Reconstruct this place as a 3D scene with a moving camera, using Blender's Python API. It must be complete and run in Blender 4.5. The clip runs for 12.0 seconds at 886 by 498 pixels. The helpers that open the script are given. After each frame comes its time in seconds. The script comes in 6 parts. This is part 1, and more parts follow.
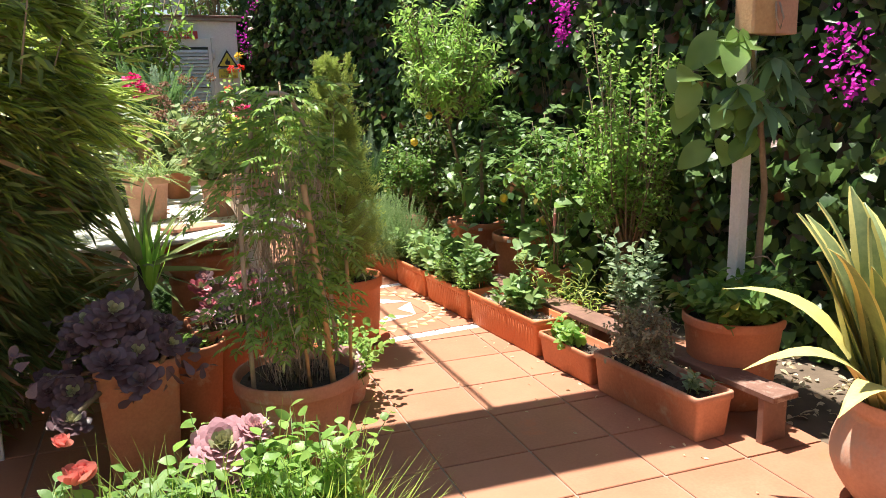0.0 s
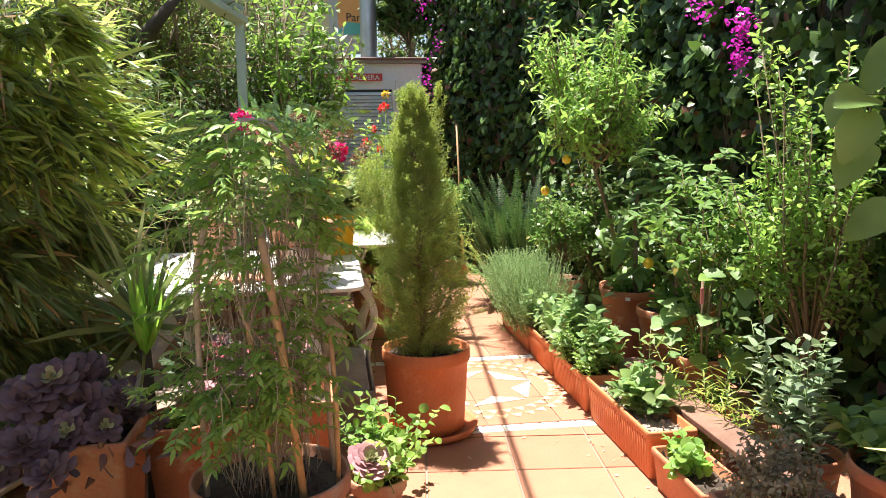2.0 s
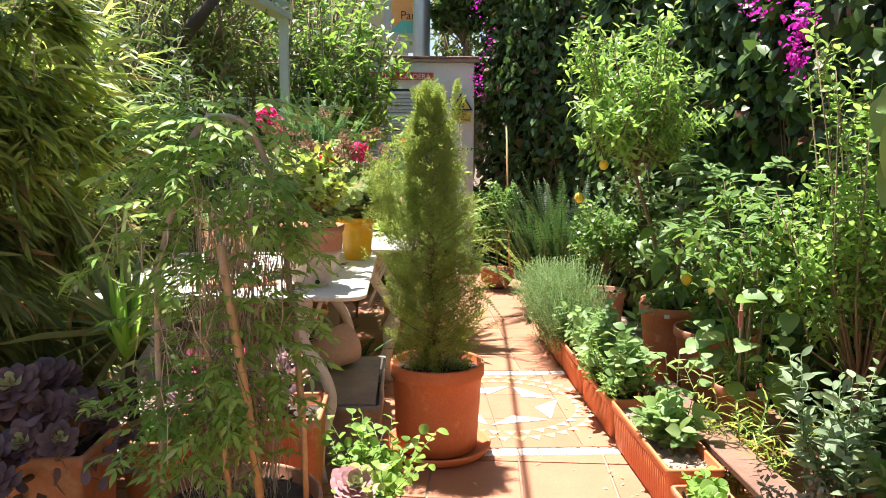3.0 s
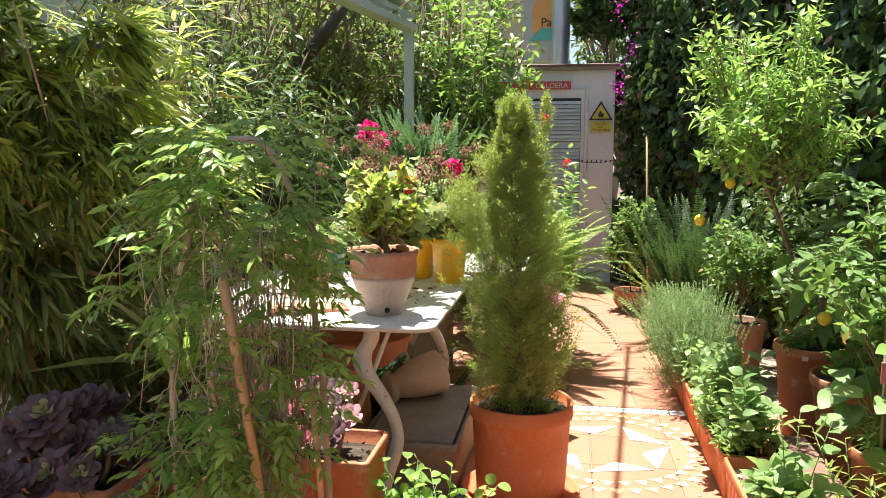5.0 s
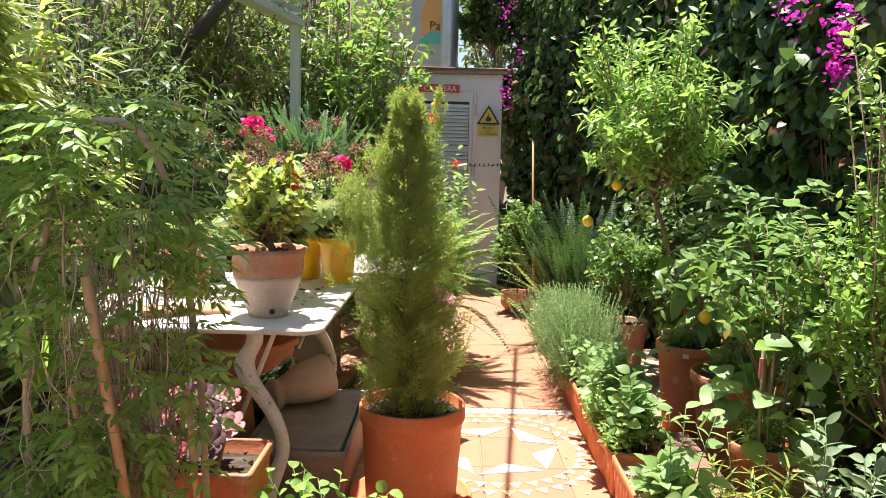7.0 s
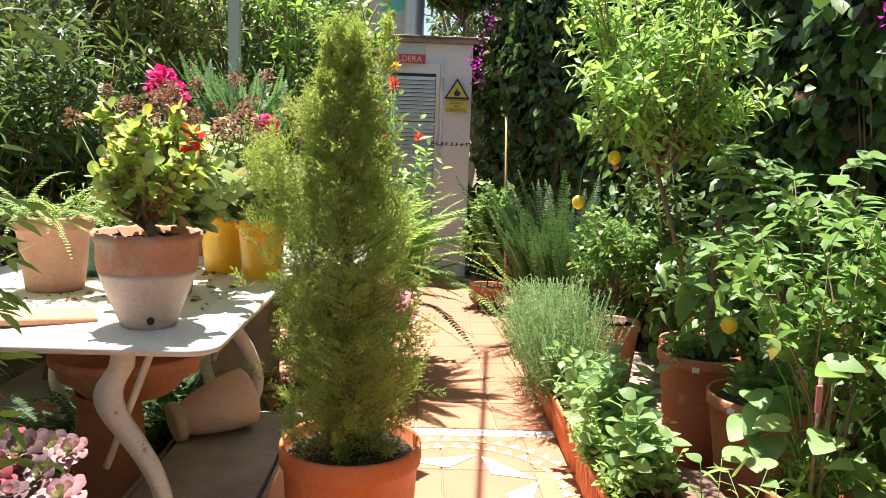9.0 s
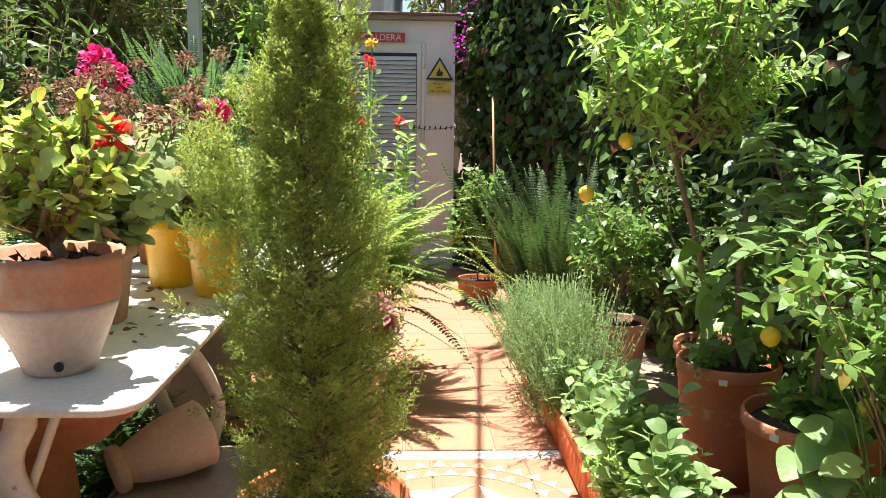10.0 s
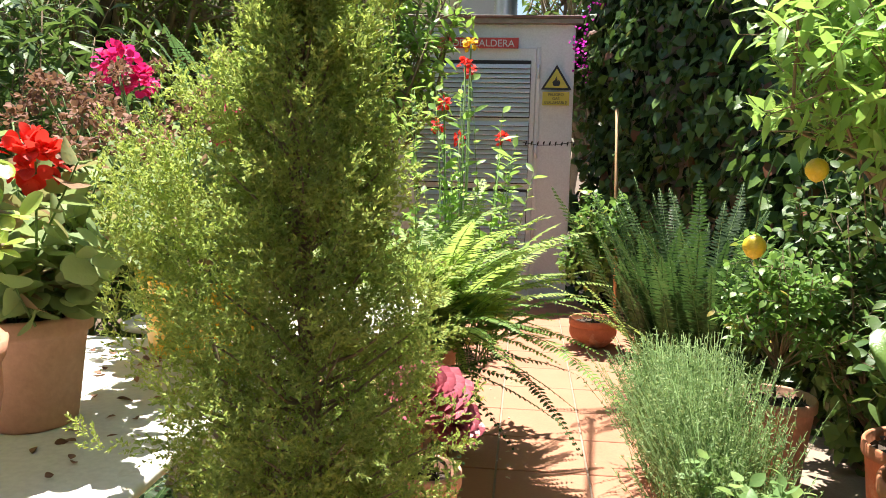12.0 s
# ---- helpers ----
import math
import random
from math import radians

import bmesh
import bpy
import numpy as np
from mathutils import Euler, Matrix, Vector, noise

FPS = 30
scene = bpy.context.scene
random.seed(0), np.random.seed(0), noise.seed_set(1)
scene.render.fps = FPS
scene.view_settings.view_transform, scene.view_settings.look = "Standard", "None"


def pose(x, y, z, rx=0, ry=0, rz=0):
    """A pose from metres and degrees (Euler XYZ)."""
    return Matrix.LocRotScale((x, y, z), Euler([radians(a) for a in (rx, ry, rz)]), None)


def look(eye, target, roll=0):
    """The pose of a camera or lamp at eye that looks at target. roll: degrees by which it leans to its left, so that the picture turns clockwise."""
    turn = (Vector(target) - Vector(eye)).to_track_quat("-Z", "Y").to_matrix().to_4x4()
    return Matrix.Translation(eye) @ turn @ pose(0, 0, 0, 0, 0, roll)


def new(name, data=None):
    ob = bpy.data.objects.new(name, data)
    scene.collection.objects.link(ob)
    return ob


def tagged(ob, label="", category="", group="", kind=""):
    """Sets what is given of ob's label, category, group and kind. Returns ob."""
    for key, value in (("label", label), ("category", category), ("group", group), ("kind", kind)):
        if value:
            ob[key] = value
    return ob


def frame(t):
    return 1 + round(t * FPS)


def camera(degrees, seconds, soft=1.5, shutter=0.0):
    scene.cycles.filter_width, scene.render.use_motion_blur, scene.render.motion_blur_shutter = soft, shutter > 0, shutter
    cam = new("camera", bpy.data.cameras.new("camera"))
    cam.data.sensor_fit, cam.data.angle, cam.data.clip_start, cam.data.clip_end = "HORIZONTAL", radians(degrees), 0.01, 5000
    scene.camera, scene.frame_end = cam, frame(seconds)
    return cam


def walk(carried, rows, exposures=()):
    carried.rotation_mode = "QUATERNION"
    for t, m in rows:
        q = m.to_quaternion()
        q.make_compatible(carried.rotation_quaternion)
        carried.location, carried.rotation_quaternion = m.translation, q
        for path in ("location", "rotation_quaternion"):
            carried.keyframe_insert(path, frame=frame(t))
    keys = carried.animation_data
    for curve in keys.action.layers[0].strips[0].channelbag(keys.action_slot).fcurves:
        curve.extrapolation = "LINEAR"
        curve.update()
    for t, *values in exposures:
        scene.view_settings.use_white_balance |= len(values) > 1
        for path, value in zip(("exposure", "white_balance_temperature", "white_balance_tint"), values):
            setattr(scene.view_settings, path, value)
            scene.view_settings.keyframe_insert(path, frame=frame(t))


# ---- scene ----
cam = camera(59.3, 12.0, soft=0.9)
PATH = [
    (0, (0.137, -0.211, 1.312), (0.985, 1.556, 0.913), -1.4),
    (0.5, (0.379, -0.107, 1.29), (1.091, 1.722, 0.905), -1.2),
    (1, (0.611, 0.045, 1.269), (1.218, 1.918, 0.918), -2.0),
    (1.5, (0.861, 0.179, 1.244), (1.306, 2.105, 0.938), -2.8),
    (2, (1.016, 0.297, 1.247), (1.286, 2.261, 0.981), -0.8),
    (2.5, (1.143, 0.386, 1.252), (1.301, 2.363, 0.994), 0.1),
    (2.7, (1.196, 0.422, 1.251), (1.325, 2.4, 0.987), 0.2),
    (4.3, (1.443, 0.736, 1.244), (1.336, 2.718, 0.997), 1.0),
    (4.5, (1.496, 0.749, 1.252), (1.318, 2.726, 1.004), 1.0),
    (5, (1.543, 0.759, 1.285), (1.227, 2.719, 1.042), 0.1),
    (5.5, (1.534, 0.78, 1.298), (1.217, 2.743, 1.083), 0.2),
    (6, (1.545, 0.801, 1.296), (1.336, 2.779, 1.09), 1.0),
    (6.5, (1.534, 0.821, 1.283), (1.43, 2.807, 1.065), 1.7),
    (7, (1.519, 0.842, 1.253), (1.493, 2.829, 1.026), 1.3),
    (7.5, (1.535, 0.957, 1.207), (1.577, 2.942, 0.964), 1.0),
    (7.7, (1.541, 1.04, 1.193), (1.6, 3.025, 0.952), 0.8),
    (9.3, (1.56, 1.652, 1.172), (1.615, 3.633, 0.902), 2.1),
    (9.5, (1.56, 1.729, 1.183), (1.623, 3.707, 0.892), 1.2),
    (10, (1.565, 1.938, 1.181), (1.659, 3.914, 0.883), 0.7),
    (10.5, (1.603, 2.121, 1.207), (1.805, 4.09, 0.92), 0.8),
    (11, (1.618, 2.33, 1.213), (1.884, 4.294, 0.941), 0.9),
    (11.5, (1.628, 2.473, 1.217), (1.807, 4.448, 0.958), 0.1),
    (12, (1.633, 2.615, 1.199), (1.428, 4.586, 0.93), 1.2),
]
walk(cam, [(t, look(eye, target, roll)) for t, eye, target, roll in PATH], [(0, 1.32), (1.0, 1.44), (1.5, 1.53), (2.5, 1.60), (7, 1.55), (9.5, 1.66), (12, 1.62)])

# ---- world, sun ----
SUN_EL, SUN_AZ = 74.0, 22.0   # elevation; degrees from +y towards -x
w = bpy.data.worlds.new("world")
scene.world = w
w.use_nodes = True
sky = w.node_tree.nodes.new("ShaderNodeTexSky")
sky.sky_type = "NISHITA"
sky.sun_disc = False
sky.sun_elevation = radians(SUN_EL)
sky.sun_rotation = radians(-SUN_AZ)
w.node_tree.links.new(sky.outputs[0], w.node_tree.nodes["Background"].inputs[0])
w.node_tree.nodes["Background"].inputs[1].default_value = 0.06
sun_data = bpy.data.lights.new("sun", "SUN")
sun_data.energy, sun_data.angle, sun_data.color = 5.0, radians(0.6), (1.0, 0.95, 0.87)
sun = new("sun", sun_data)
SUN_DIR = Vector((-math.sin(radians(SUN_AZ)) * math.cos(radians(SUN_EL)), math.cos(radians(SUN_AZ)) * math.cos(radians(SUN_EL)), math.sin(radians(SUN_EL))))
sun.matrix_world = look(SUN_DIR * 30, (0, 0, 0))

# ---- materials ----
def rgb(c):
    return (c[0], c[1], c[2], 1.0)


def base_mat(name):
    m = bpy.data.materials.new(name)
    m.use_nodes = True
    nt = m.node_tree
    return m, nt, nt.nodes["Principled BSDF"], nt.nodes["Material Output"]


def add_node(nt, kind, **kw):
    n = nt.nodes.new(kind)
    for k, v in kw.items():
        n.inputs[k].default_value = v
    return n


def mixc(nt, fac, a, b):
    n = nt.nodes.new("ShaderNodeMix")
    n.data_type = "RGBA"
    for sock, v in ((n.inputs[0], fac), (n.inputs[6], a), (n.inputs[7], b)):
        if isinstance(v, (int, float)):
            sock.default_value = v
        elif isinstance(v, tuple):
            sock.default_value = rgb(v)
        else:
            nt.links.new(v, sock)
    return n.outputs[2]


def ramp(nt, src, lo, hi):
    n = nt.nodes.new("ShaderNodeMapRange")
    nt.links.new(src, n.inputs[0])
    n.inputs[1].default_value, n.inputs[2].default_value = lo, hi
    return n.outputs[0]


def leaf_mat(name, a, b, glow=None, rough=0.42, trans=0.4, dead=None, dead_share=0.06):
    """Leaf: colour varies leaf by leaf between a and b, some dead ones; light shines through."""
    a, b = tuple(min(0.8, v * 1.35) for v in a), tuple(min(0.8, v * 1.35) for v in b)
    if b[1] > b[0]:    # real greens are greyer than they seem
        a, b = (tuple(0.90 * v + 0.10 * g for v, g in zip(c, (c[1] * 1.2, c[1] * 0.9, c[1] * 0.8))) for c in (a, b))
    m, nt, p, out = base_mat(name)
    geo = nt.nodes.new("ShaderNodeNewGeometry")
    ri = geo.outputs["Random Per Island"]
    tex = nt.nodes.new("ShaderNodeTexCoord")
    ns = add_node(nt, "ShaderNodeTexNoise", Scale=9.0, Detail=2.0)
    nt.links.new(tex.outputs["Object"], ns.inputs["Vector"])
    c = mixc(nt, ri, a, b)
    dark = tuple(v * 0.62 for v in a)
    c = mixc(nt, ramp(nt, ns.outputs[0], 0.42, 0.72), c, mixc(nt, 0.5, c, dark))
    if dead:
        g = nt.nodes.new("ShaderNodeMath")
        g.operation = "MULTIPLY_ADD"
        nt.links.new(ri, g.inputs[0])
        g.inputs[1].default_value, g.inputs[2].default_value = 7.31, 0.0
        fr = nt.nodes.new("ShaderNodeMath")
        fr.operation = "FRACT"
        nt.links.new(g.outputs[0], fr.inputs[0])
        lt = nt.nodes.new("ShaderNodeMath")
        lt.operation = "LESS_THAN"
        nt.links.new(fr.outputs[0], lt.inputs[0])
        lt.inputs[1].default_value = dead_share
        c = mixc(nt, lt.outputs[0], c, dead)
    fine = add_node(nt, "ShaderNodeTexNoise", Scale=140.0, Detail=2.0)
    nt.links.new(tex.outputs["Object"], fine.inputs["Vector"])
    bump = add_node(nt, "ShaderNodeBump", Strength=0.25, Distance=0.004)
    nt.links.new(fine.outputs[0], bump.inputs["Height"])
    nt.links.new(bump.outputs[0], p.inputs["Normal"])
    nt.links.new(c, p.inputs["Base Color"])
    p.inputs["Roughness"].default_value = rough
    p.inputs["Specular IOR Level"].default_value = 0.32
    tr = nt.nodes.new("ShaderNodeBsdfTranslucent")
    gl = glow or tuple(min(1, v * k) for v, k in zip(b, (1.45, 1.5, 1.1)))
    nt.links.new(mixc(nt, 0.55, c, gl), tr.inputs["Color"])
    mx = nt.nodes.new("ShaderNodeMixShader")
    mx.inputs[0].default_value = trans
    nt.links.new(p.outputs[0], mx.inputs[1])
    nt.links.new(tr.outputs[0], mx.inputs[2])
    nt.links.new(mx.outputs[0], out.inputs[0])
    return m


def solid_mat(name, a, b, scale=6.0, rough=0.7, bump=0.3, fine=90.0, spots=None, spot_scale=3.0, spot_lo=0.58, metal=0.0, by_object=0.0):
    """Mottled surface: a to b at two scales, with optional stains of a third colour."""
    m, nt, p, out = base_mat(name)
    tex = nt.nodes.new("ShaderNodeTexCoord")
    n1 = add_node(nt, "ShaderNodeTexNoise", Scale=scale, Detail=6.0, Roughness=0.65)
    n2 = add_node(nt, "ShaderNodeTexNoise", Scale=fine, Detail=3.0)
    info = nt.nodes.new("ShaderNodeObjectInfo")
    shift = nt.nodes.new("ShaderNodeVectorMath")
    shift.operation = "ADD"
    nt.links.new(tex.outputs["Object"], shift.inputs[0])
    sc = nt.nodes.new("ShaderNodeVectorMath")
    sc.operation = "SCALE"
    sc.inputs[0].default_value = (17.0, 31.0, 23.0)
    nt.links.new(info.outputs["Random"], sc.inputs["Scale"])
    nt.links.new(sc.outputs[0], shift.inputs[1])
    for n in (n1, n2):
        nt.links.new(shift.outputs[0], n.inputs["Vector"])
    c = mixc(nt, ramp(nt, n1.outputs[0], 0.3, 0.7), a, b)
    c = mixc(nt, ramp(nt, n2.outputs[0], 0.35, 0.75), c, mixc(nt, 0.3, c, tuple(v * 0.6 for v in a)))
    if by_object:
        c = mixc(nt, ramp(nt, info.outputs["Random"], 0.0, 1.0 / by_object), c, mixc(nt, 0.6, c, b))
    if spots:
        n3 = add_node(nt, "ShaderNodeTexNoise", Scale=spot_scale, Detail=8.0, Roughness=0.7)
        nt.links.new(shift.outputs[0], n3.inputs["Vector"])
        c = mixc(nt, ramp(nt, n3.outputs[0], spot_lo, spot_lo + 0.1), c, spots)
    nt.links.new(c, p.inputs["Base Color"])
    p.inputs["Roughness"].default_value = rough
    p.inputs["Metallic"].default_value = metal
    bp = add_node(nt, "ShaderNodeBump", Strength=bump, Distance=0.004)
    nt.links.new(n2.outputs[0], bp.inputs["Height"])
    nt.links.new(bp.outputs[0], p.inputs["Normal"])
    return m


def plain_mat(name, c, rough=0.5):
    return solid_mat(name, c, tuple(v * 0.85 for v in c), rough=rough, bump=0.1)


M_TERRA = solid_mat("terracotta", (0.44, 0.15, 0.07), (0.57, 0.215, 0.105), spots=(0.60, 0.36, 0.24), spot_scale=5.0, spot_lo=0.57, rough=0.75)
M_TERRA_OLD = solid_mat("terracotta_weathered", (0.44, 0.19, 0.11), (0.58, 0.29, 0.18), spots=(0.50, 0.38, 0.28), spot_scale=4.0, spot_lo=0.55, rough=0.85)
M_TERRA_BRIGHT = solid_mat("terracotta_bright", (0.54, 0.155, 0.055), (0.64, 0.21, 0.08), rough=0.7, spots=(0.62, 0.30, 0.17), spot_scale=6.0, spot_lo=0.6)
M_TERRA_PALE = solid_mat("terracotta_pale", (0.50, 0.26, 0.17), (0.62, 0.36, 0.25), spots=(0.42, 0.30, 0.23), spot_scale=3.0, spot_lo=0.57, rough=0.85)
M_LIME = solid_mat("lime_bloom", (0.55, 0.42, 0.34), (0.68, 0.56, 0.48), spots=(0.50, 0.30, 0.21), spot_scale=5.0, spot_lo=0.6, rough=0.9)
M_TILE = solid_mat("floor_tile", (0.34, 0.135, 0.072), (0.43, 0.195, 0.115), scale=3.0, rough=0.55, bump=0.12, spots=(0.50, 0.165, 0.07), spot_scale=2.2, spot_lo=0.62, by_object=1.0)
M_TILE_PALE = solid_mat("mosaic_pale", (0.66, 0.36, 0.20), (0.74, 0.45, 0.28), rough=0.5, bump=0.1, by_object=1.0)
M_TILE_YEL = solid_mat("mosaic_yellow", (0.70, 0.44, 0.20), (0.76, 0.52, 0.28), rough=0.5, bump=0.1)
M_GROUT = solid_mat("grout", (0.27, 0.19, 0.14), (0.36, 0.28, 0.22), rough=0.95, bump=0.5)
M_STAR = solid_mat("white_mosaic", (0.80, 0.78, 0.72), (0.86, 0.84, 0.80), rough=0.35, bump=0.05)
M_BLUE = solid_mat("blue_glaze", (0.38, 0.48, 0.62), (0.52, 0.60, 0.70), rough=0.3, bump=0.05, scale=30)
M_SOIL = solid_mat("soil", (0.035, 0.024, 0.017), (0.10, 0.072, 0.05), scale=20, rough=0.95, bump=1.0, fine=70)
M_MULCH = solid_mat("pebbles", (0.22, 0.17, 0.13), (0.40, 0.33, 0.27), scale=40, rough=0.9)
M_GROUND = solid_mat("ground", (0.10, 0.07, 0.045), (0.18, 0.13, 0.09), scale=5, rough=0.95, bump=1.0, fine=40)
M_WHITE = solid_mat("white_paint", (0.77, 0.81, 0.83), (0.84, 0.87, 0.89), scale=3, rough=0.45, bump=0.08, spots=(0.66, 0.68, 0.68), spot_scale=2, spot_lo=0.62)
M_POST = solid_mat("flaking_white_paint", (0.72, 0.70, 0.66), (0.80, 0.78, 0.74), rough=0.6, spots=(0.38, 0.32, 0.26), spot_scale=14, spot_lo=0.66, bump=0.3)
M_RUST = solid_mat("rusty_white_iron", (0.70, 0.68, 0.64), (0.80, 0.78, 0.74), rough=0.55, spots=(0.17, 0.075, 0.03), spot_scale=16, spot_lo=0.61)
M_MARBLE = solid_mat("weathered_marble", (0.74, 0.70, 0.64), (0.82, 0.79, 0.75), scale=5, rough=0.5, bump=0.15, spots=(0.52, 0.43, 0.33), spot_scale=3.5, spot_lo=0.6)
M_PLASTER = solid_mat("plaster", (0.62, 0.52, 0.33), (0.70, 0.60, 0.40), scale=2, rough=0.9)
M_PLASTER_W = solid_mat("plaster_white", (0.66, 0.64, 0.60), (0.74, 0.72, 0.68), scale=2, rough=0.9)
M_PLANK = solid_mat("brown_plank", (0.17, 0.085, 0.06), (0.27, 0.145, 0.105), scale=8, rough=0.6, spots=(0.42, 0.31, 0.25), spot_scale=5, spot_lo=0.6)
M_STEM = solid_mat("stem", (0.20, 0.14, 0.085), (0.32, 0.24, 0.15), scale=15, rough=0.85, bump=0.6)
M_BARK = solid_mat("dark_bark", (0.05, 0.038, 0.028), (0.11, 0.085, 0.06), scale=12, rough=0.95, bump=0.9, fine=40)
M_STEM_DRY = solid_mat("dry_stem", (0.30, 0.23, 0.165), (0.46, 0.37, 0.275), scale=15, rough=0.9, bump=0.5)
M_STRAW = solid_mat("pale_dry_stem", (0.42, 0.34, 0.26), (0.58, 0.50, 0.41), scale=15, rough=0.9, bump=0.4)
M_STEM_GREEN = solid_mat("green_stem", (0.12, 0.22, 0.06), (0.20, 0.30, 0.10), scale=15, rough=0.7)
M_CANE = solid_mat("cane", (0.52, 0.30, 0.14), (0.64, 0.42, 0.22), scale=12, rough=0.5, spots=(0.34, 0.20, 0.10), spot_scale=9, spot_lo=0.63)
M_STONE = solid_mat("grey_stone", (0.28, 0.24, 0.20), (0.40, 0.36, 0.31), scale=7, rough=0.9, bump=0.6, spots=(0.22, 0.19, 0.16), spot_scale=5)
M_YELLOW = solid_mat("yellow_glaze", (0.80, 0.42, 0.015), (0.84, 0.50, 0.03), rough=0.35, bump=0.05, spots=(0.55, 0.34, 0.12), spot_scale=4, spot_lo=0.67)
M_GREENPOT = plain_mat("green_glaze", (0.03, 0.14, 0.07), 0.3)
M_STEEL = solid_mat("galvanised_steel", (0.45, 0.46, 0.48), (0.58, 0.59, 0.61), metal=0.8, rough=0.4, bump=0.1)
M_FRAME = solid_mat("pale_green_metal", (0.58, 0.63, 0.57), (0.66, 0.70, 0.64), rough=0.5, bump=0.1, spots=(0.30, 0.30, 0.24), spot_lo=0.66)
M_RED = plain_mat("red_enamel", (0.62, 0.05, 0.04), 0.4)
M_SIGNWHITE = plain_mat("white_lettering", (0.82, 0.80, 0.78), 0.4)
M_SIGNYELLOW = plain_mat("yellow_enamel", (0.72, 0.62, 0.08), 0.4)
M_BLACK = plain_mat("black_paint", (0.02, 0.02, 0.02), 0.5)
M_DARKGAP = plain_mat("dark_gap", (0.05, 0.05, 0.05), 0.9)
M_ORANGE = plain_mat("poster_orange", (0.72, 0.34, 0.10), 0.5)
M_TEAL = plain_mat("poster_teal", (0.10, 0.42, 0.38), 0.5)
M_GREY = plain_mat("poster_grey", (0.42, 0.42, 0.42), 0.5)
M_LEMON = solid_mat("lemon_skin", (0.80, 0.55, 0.03), (0.85, 0.64, 0.06), scale=20, rough=0.4, bump=0.3, fine=220)
M_LEMON_G = solid_mat("green_lemon_skin", (0.45, 0.48, 0.06), (0.70, 0.55, 0.06), scale=20, rough=0.4, bump=0.3, fine=220)

L_IVY = leaf_mat("ivy_leaf", (0.022, 0.062, 0.015), (0.10, 0.185, 0.035), rough=0.36, trans=0.25, dead=(0.16, 0.06, 0.03), dead_share=0.03)
L_IVY_DARK = leaf_mat("ivy_inner_shade_leaf", (0.010, 0.028, 0.008), (0.028, 0.06, 0.014), rough=0.5, trans=0.15)
L_LEMON = leaf_mat("lemon_leaf", (0.068, 0.16, 0.025), (0.147, 0.27, 0.04), rough=0.33, trans=0.35, dead=(0.42, 0.38, 0.06), dead_share=0.05)
L_LEMON_BIG = leaf_mat("large_lemon_leaf", (0.085, 0.185, 0.055), (0.19, 0.31, 0.115), rough=0.25, trans=0.33, dead=(0.35, 0.36, 0.09), dead_share=0.02)
L_BRIGHT = leaf_mat("bright_leaf", (0.11, 0.24, 0.04), (0.23, 0.385, 0.075), rough=0.4, trans=0.46)
L_MID = leaf_mat("mid_leaf", (0.062, 0.15, 0.028), (0.147, 0.27, 0.05), rough=0.42, trans=0.38, dead=(0.35, 0.28, 0.06), dead_share=0.03)
L_MINT = leaf_mat("mint_leaf", (0.105, 0.215, 0.065), (0.215, 0.335, 0.12), rough=0.45, trans=0.42)
L_BLUE = leaf_mat("blue_green_leaf", (0.113, 0.19, 0.1), (0.226, 0.31, 0.18), rough=0.6, trans=0.3)
L_CYP = leaf_mat("cypress_spray", (0.125, 0.205, 0.04), (0.31, 0.39, 0.09), rough=0.6, trans=0.4, dead=(0.26, 0.21, 0.09), dead_share=0.03)
L_CYP_TIP = leaf_mat("cypress_sunlit_tip", (0.18, 0.27, 0.05), (0.35, 0.42, 0.09), rough=0.6, trans=0.38)
L_LAV = leaf_mat("lavender_leaf", (0.10, 0.175, 0.06), (0.215, 0.30, 0.12), rough=0.65, trans=0.35)
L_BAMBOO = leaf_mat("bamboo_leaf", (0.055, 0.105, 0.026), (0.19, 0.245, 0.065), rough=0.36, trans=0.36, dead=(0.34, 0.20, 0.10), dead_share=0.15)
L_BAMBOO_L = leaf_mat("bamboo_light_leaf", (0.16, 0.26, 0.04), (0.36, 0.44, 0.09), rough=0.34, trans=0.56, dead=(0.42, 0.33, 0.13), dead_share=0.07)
L_FERN = leaf_mat("fern_leaf", (0.079, 0.18, 0.03), (0.169, 0.3, 0.05), rough=0.5, trans=0.4)
L_FERN_M = leaf_mat("fern_blue_leaf", (0.035, 0.10, 0.035), (0.09, 0.18, 0.06), rough=0.5, trans=0.35)
L_FERN_L = leaf_mat("fern_light_leaf", (0.158, 0.26, 0.05), (0.282, 0.38, 0.085), rough=0.5, trans=0.45)
# green deepened for backlit and low fronds: their shade is in the colour
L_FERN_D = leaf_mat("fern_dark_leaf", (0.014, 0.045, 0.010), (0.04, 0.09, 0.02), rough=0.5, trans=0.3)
L_JAS = leaf_mat("jasmine_leaf", (0.105, 0.235, 0.035), (0.23, 0.385, 0.07), rough=0.42, trans=0.45, dead=(0.45, 0.48, 0.24), dead_share=0.05)
L_CRAS = leaf_mat("jade_leaf", (0.20, 0.33, 0.07), (0.40, 0.50, 0.11), rough=0.33, trans=0.28, dead=(0.58, 0.50, 0.06), dead_share=0.1)
L_GER = leaf_mat("geranium_leaf", (0.136, 0.22, 0.08), (0.26, 0.33, 0.14), rough=0.65, trans=0.35, dead=(0.30, 0.17, 0.10), dead_share=0.12)
L_DEADFL = leaf_mat("faded_flower", (0.13, 0.065, 0.045), (0.26, 0.14, 0.10), rough=0.8, trans=0.2)
L_MAG = leaf_mat("magenta_petal", (0.66, 0.015, 0.13), (0.80, 0.03, 0.22), glow=(0.85, 0.05, 0.25), rough=0.6, trans=0.35)
